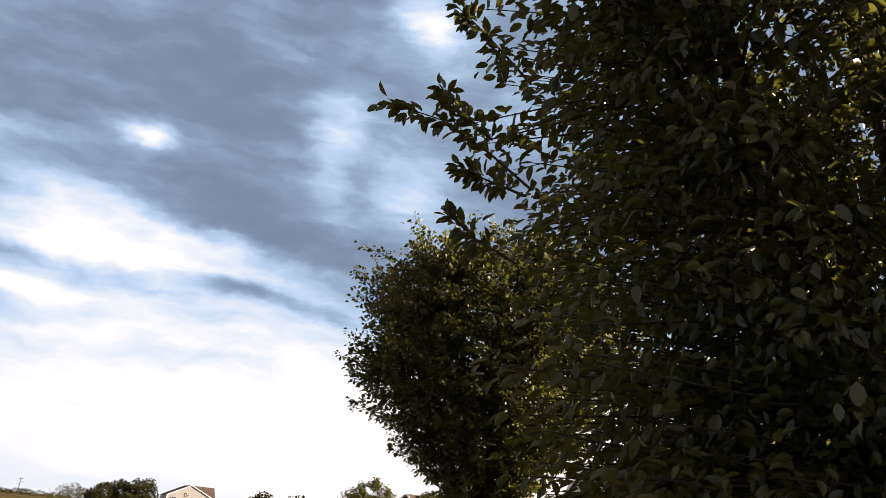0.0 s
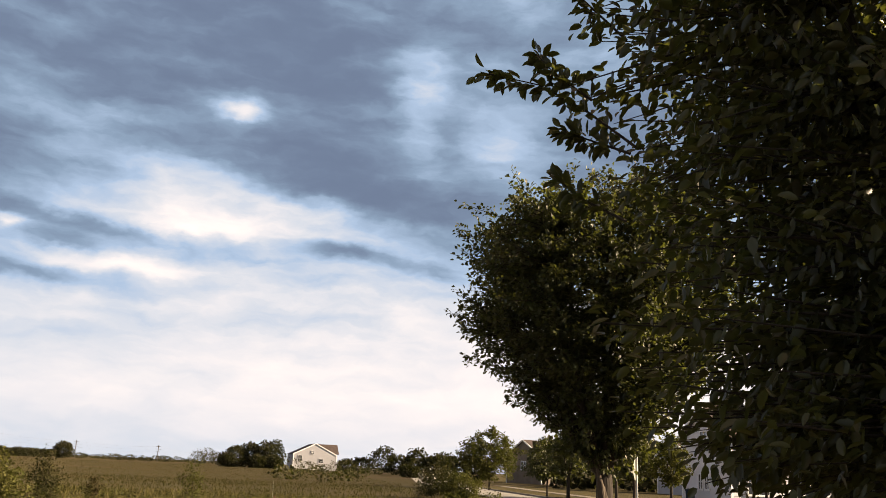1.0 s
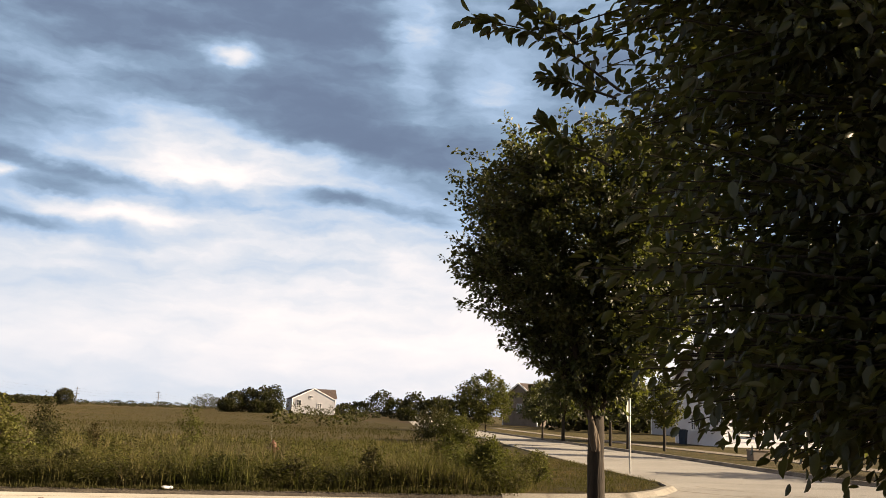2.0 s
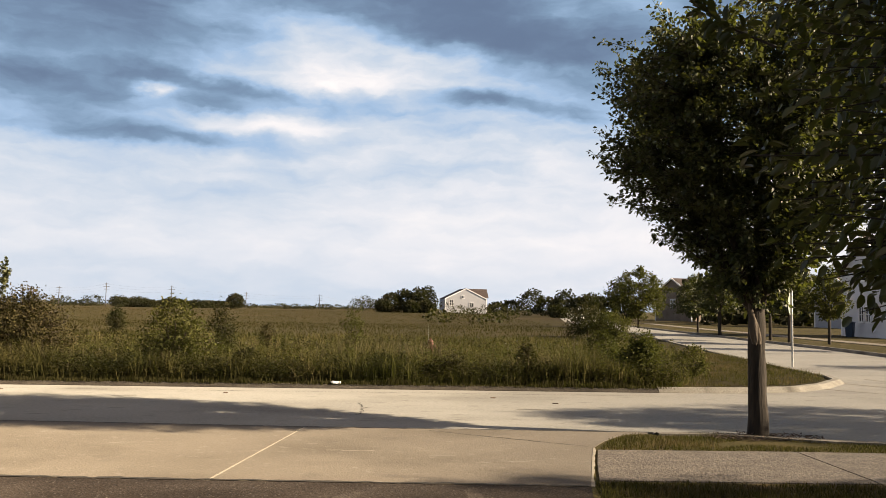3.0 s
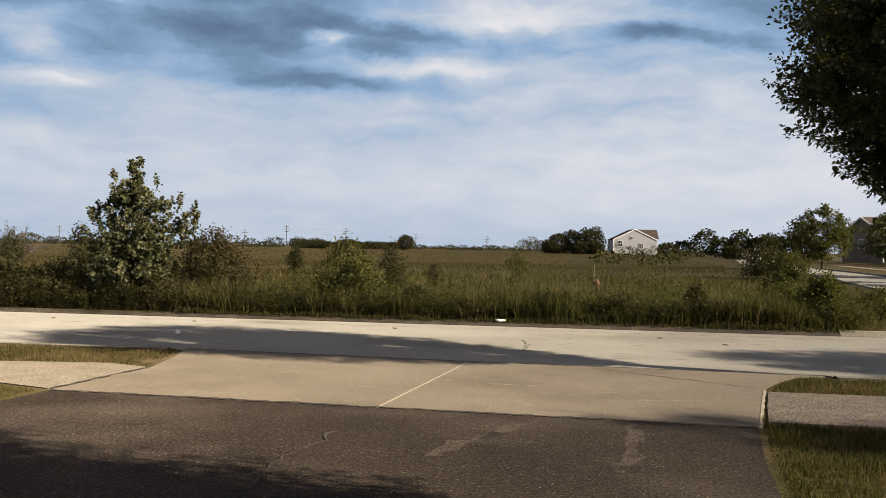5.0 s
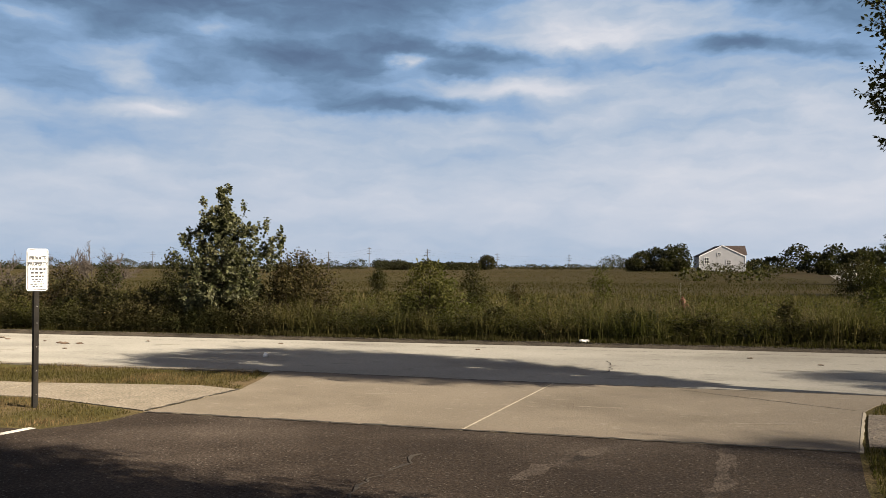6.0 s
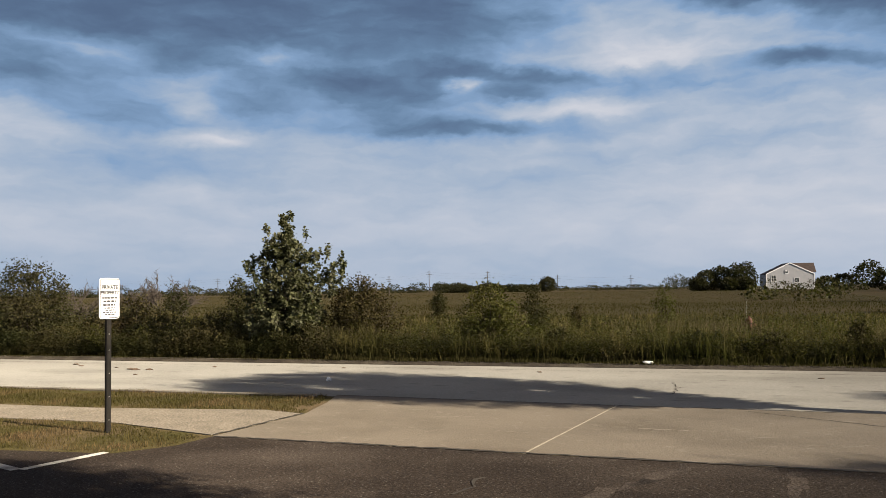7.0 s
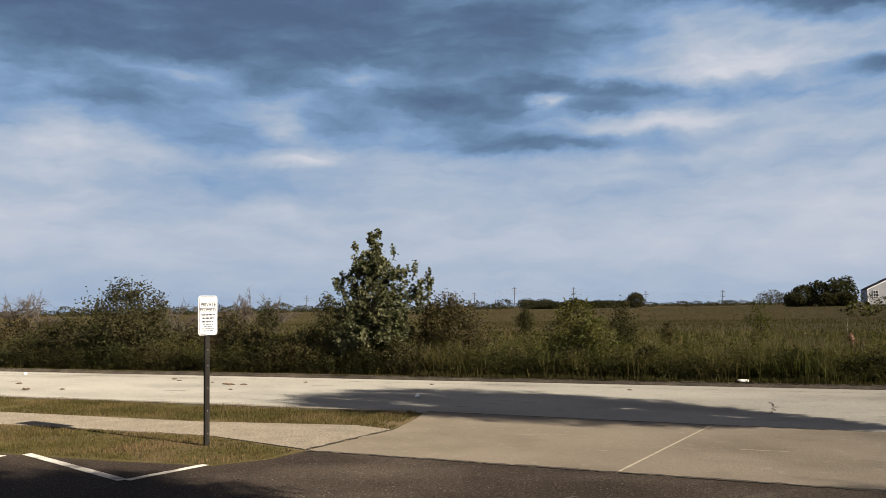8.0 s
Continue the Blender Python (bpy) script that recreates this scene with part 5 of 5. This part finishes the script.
def weeds(n, x0, x1, y0, y1, h, leaf, mat, label):
    """Leafy weed stalks: leaves set round upright stems."""
    p = scatter(x0, x1, y0, y1, n, 1.3)
    p = p[inside(TALL_LIMIT, p)]
    hh = h * rng.uniform(0.5, 1.15, len(p))
    k = 16
    f = rng.uniform(0.15, 1.0, (len(p), k))
    pos = np.stack([np.repeat(p[:, :1], k, 1) + rng.normal(0, 0.02, (len(p), k)), np.repeat(p[:, 1:], k, 1) + rng.normal(0, 0.02, (len(p), k)), 0.1 + hh[:, None] * f], -1).reshape(-1, 3)
    a = rng.uniform(0, 6.28, len(pos))
    ax = np.stack([np.cos(a), np.sin(a), rng.uniform(-0.2, 0.9, len(pos))], 1)
    s = leaf * rng.uniform(0.6, 1.3, len(pos)) * (1.25 - 0.6 * f.ravel())
    return tagged(mesh_part("weeds", leaves("weeds", pos, ax, random_dirs(len(pos)) * 0.4 + np.array([0, 0, 1]), s, s * 0.28, mat)), label, "weeds", kind="stuff")


weeds(3800, -24, 7.5, 17.25, 19.0, 0.55, 0.07, M_LEAF_BUSH, "leafy dark green weeds in the grass")
weeds(1700, -26, 8, 17.6, 26, 0.7, 0.08, M_LEAF_YELLOW, "leafy yellow green weeds in the grass")
weeds(1200, -24, -8.3, 17.2, 18.3, 0.4, 0.06, M_LEAF_BUSH, "leafy dark green weeds along the kerb")
weeds(700, -8.3, 7.5, 17.4, 18.8, 0.5, 0.06, M_LEAF_YELLOW, "leafy yellow green weeds along the kerb")
weeds(900, -40, 10, 24, 40, 0.5, 0.11, M_LEAF_BUSH, "leafy dark green weeds in the field")
n = 36
p = scatter(-24, 8, 17.6, 32, n, 1.2)
p = p[inside(TALL_LIMIT, p)]
pos = np.concatenate([p, rng.uniform(0.3, 0.7, (len(p), 1))], 1)
pos = np.repeat(pos, 5, 0)
tagged(mesh_part("wild_flowers", leaves("wild_flowers", pos, random_dirs(len(pos)) + np.array([0, 0, 0.4]), random_dirs(len(pos)), np.full(len(pos), 0.022), np.full(len(pos), 0.008), M_FLOWER, LEAF_LOW)), "small white wild flowers in the grass", "flowers", kind="stuff")
p = random_dirs(90) * np.array([1.35, 1.35, 0.6]) * rng.uniform(0.85, 1.0, (90, 1)) + np.array([10.0, 50.0, 1.15])
tagged(mesh_part("blossom", leaves("blossom", p, random_dirs(90), random_dirs(90), np.full(90, 0.09), np.full(90, 0.045), M_FLOWER, LEAF_LOW)), "pale blossom on the rounded bush", "flowers", kind="stuff")
# rows of low crop in the field beyond
n = 60000
a, d = np.radians(rng.uniform(-9, 62, n)), 60 * (330 / 60) ** rng.uniform(0, 1, n)
p = np.stack([-np.sin(a) * d, np.cos(a) * d], 1)
p[:, 1] = np.round(p[:, 1] / 1.5) * 1.5 + rng.normal(0, 0.18, n)
ok = p[:, 0] < 12 + 0.03 * p[:, 1]
p, d = p[ok], d[ok]
pos = np.concatenate([p, np.full((len(p), 1), 0.1)], 1)
sz = (0.07 + 0.0005 * d) * rng.uniform(0.6, 1.3, len(p))
tagged(mesh_part("field_crop", leaves("field_crop", pos, random_dirs(len(p)) * np.array([1, 1, 0.2]) + np.array([0, 0, 0.35]), random_dirs(len(p)) * 0.3 + np.array([0, 0, 1]), sz, sz * 0.4, M_FIELDPLANT, LEAF_LOW)), "low green crop in rows across the field", "crop", kind="stuff")

# mown lawn
LAWNS = [("lawn_grass", [(2.09, 9.84), (2.31, 10.42), (2.66, 10.95), (3.05, 11.22), (3.9, 11.12), (5.0, 10.6), (7.2, 10.2), (12, 10.05), (12, 9.7), (6.6, 9.75), (4.3, 9.84)], 0.02, 2000, 0.02, 0.06, "mown grass on the parkway"),
         ("lawn_grass", [(-24, 9.76), (-7.9, 9.76), (-5.9, 10.06), (-5.2, 9.9), (-5.42, 10.94), (-5.66, 11.60), (-24, 11.5)], 0.02, 1300, 0.02, 0.055, "mown grass on the parkway"),
         ("lawn_grass", [(-22, 8.62), (-22, 6.85), (-8.2, 6.88), (-5.75, 7.03), (-5.42, 7.52), (-5.40, 8.05), (-7.0, 8.58)], 0.02, 1100, 0.02, 0.055, "patchy dry grass beside the lot"),
         ("lawn_grass", [(1.64, 7.98), (1.45, 6.6), (1.38, 5.8), (1.2, 4.2), (6, 3.5), (8, 7.85)], 0.02, 2000, 0.025, 0.075, "mown lawn with longer tufts"),
         ("lawn_grass", [(5.0, 17.35), (6.6, 17.45), (7.8, 17.95), (8.7, 18.8), (9.7, 20.2), (10.0, 21.2), (10.2, 23.6), (11.1, 31), (9.6, 33), (8.0, 24.6), (6.3, 19.5)], 0.10, 380, 0.05, 0.12, "mown grass at the street corner")]
for name, poly, z, dens, h0, h1, label in LAWNS:
    xs, ys = [q[0] for q in poly], [q[1] for q in poly]
    n = int((max(xs) - min(xs)) * (max(ys) - min(ys)) * dens)
    p = scatter(min(xs), max(xs), min(ys), max(ys), n)
    p = p[inside(poly, p)]
    fine = blob_noise(np.concatenate([p, np.zeros((len(p), 1))], 1), 1.3, 4.0)
    p, fine = p[fine > -0.42], fine[fine > -0.42]
    h = rng.uniform(h0, h1, len(p)) * np.clip(0.9 + 0.8 * fine, 0.4, 1.6)
    tagged(mesh_part(name, blades(name, p, z, h, rng.uniform(0.003, 0.006, len(p)), M_GRASS_LAWN, 0.7, 1)), label, "grass", kind="stuff")
# mulch round the street tree
n = 900
r, a = 0.62 * rng.uniform(0, 1, n) ** 0.6, rng.uniform(0, 6.28, n)
pos = np.stack([4.38 + r * 1.25 * np.cos(a), 11.0 + r * 0.5 * np.sin(a) - 0.12, np.full(n, 0.035) + rng.uniform(0, 0.02, n)], 1)
tagged(mesh_part("mulch", leaves("mulch", pos, random_dirs(n) * np.array([1, 1, 0.3]), random_dirs(n) * 0.4 + np.array([0, 0, 1]), rng.uniform(0.02, 0.06, n), rng.uniform(0.006, 0.014, n), M_MULCH)), "dark wood mulch round the trunk", "mulch", kind="stuff")
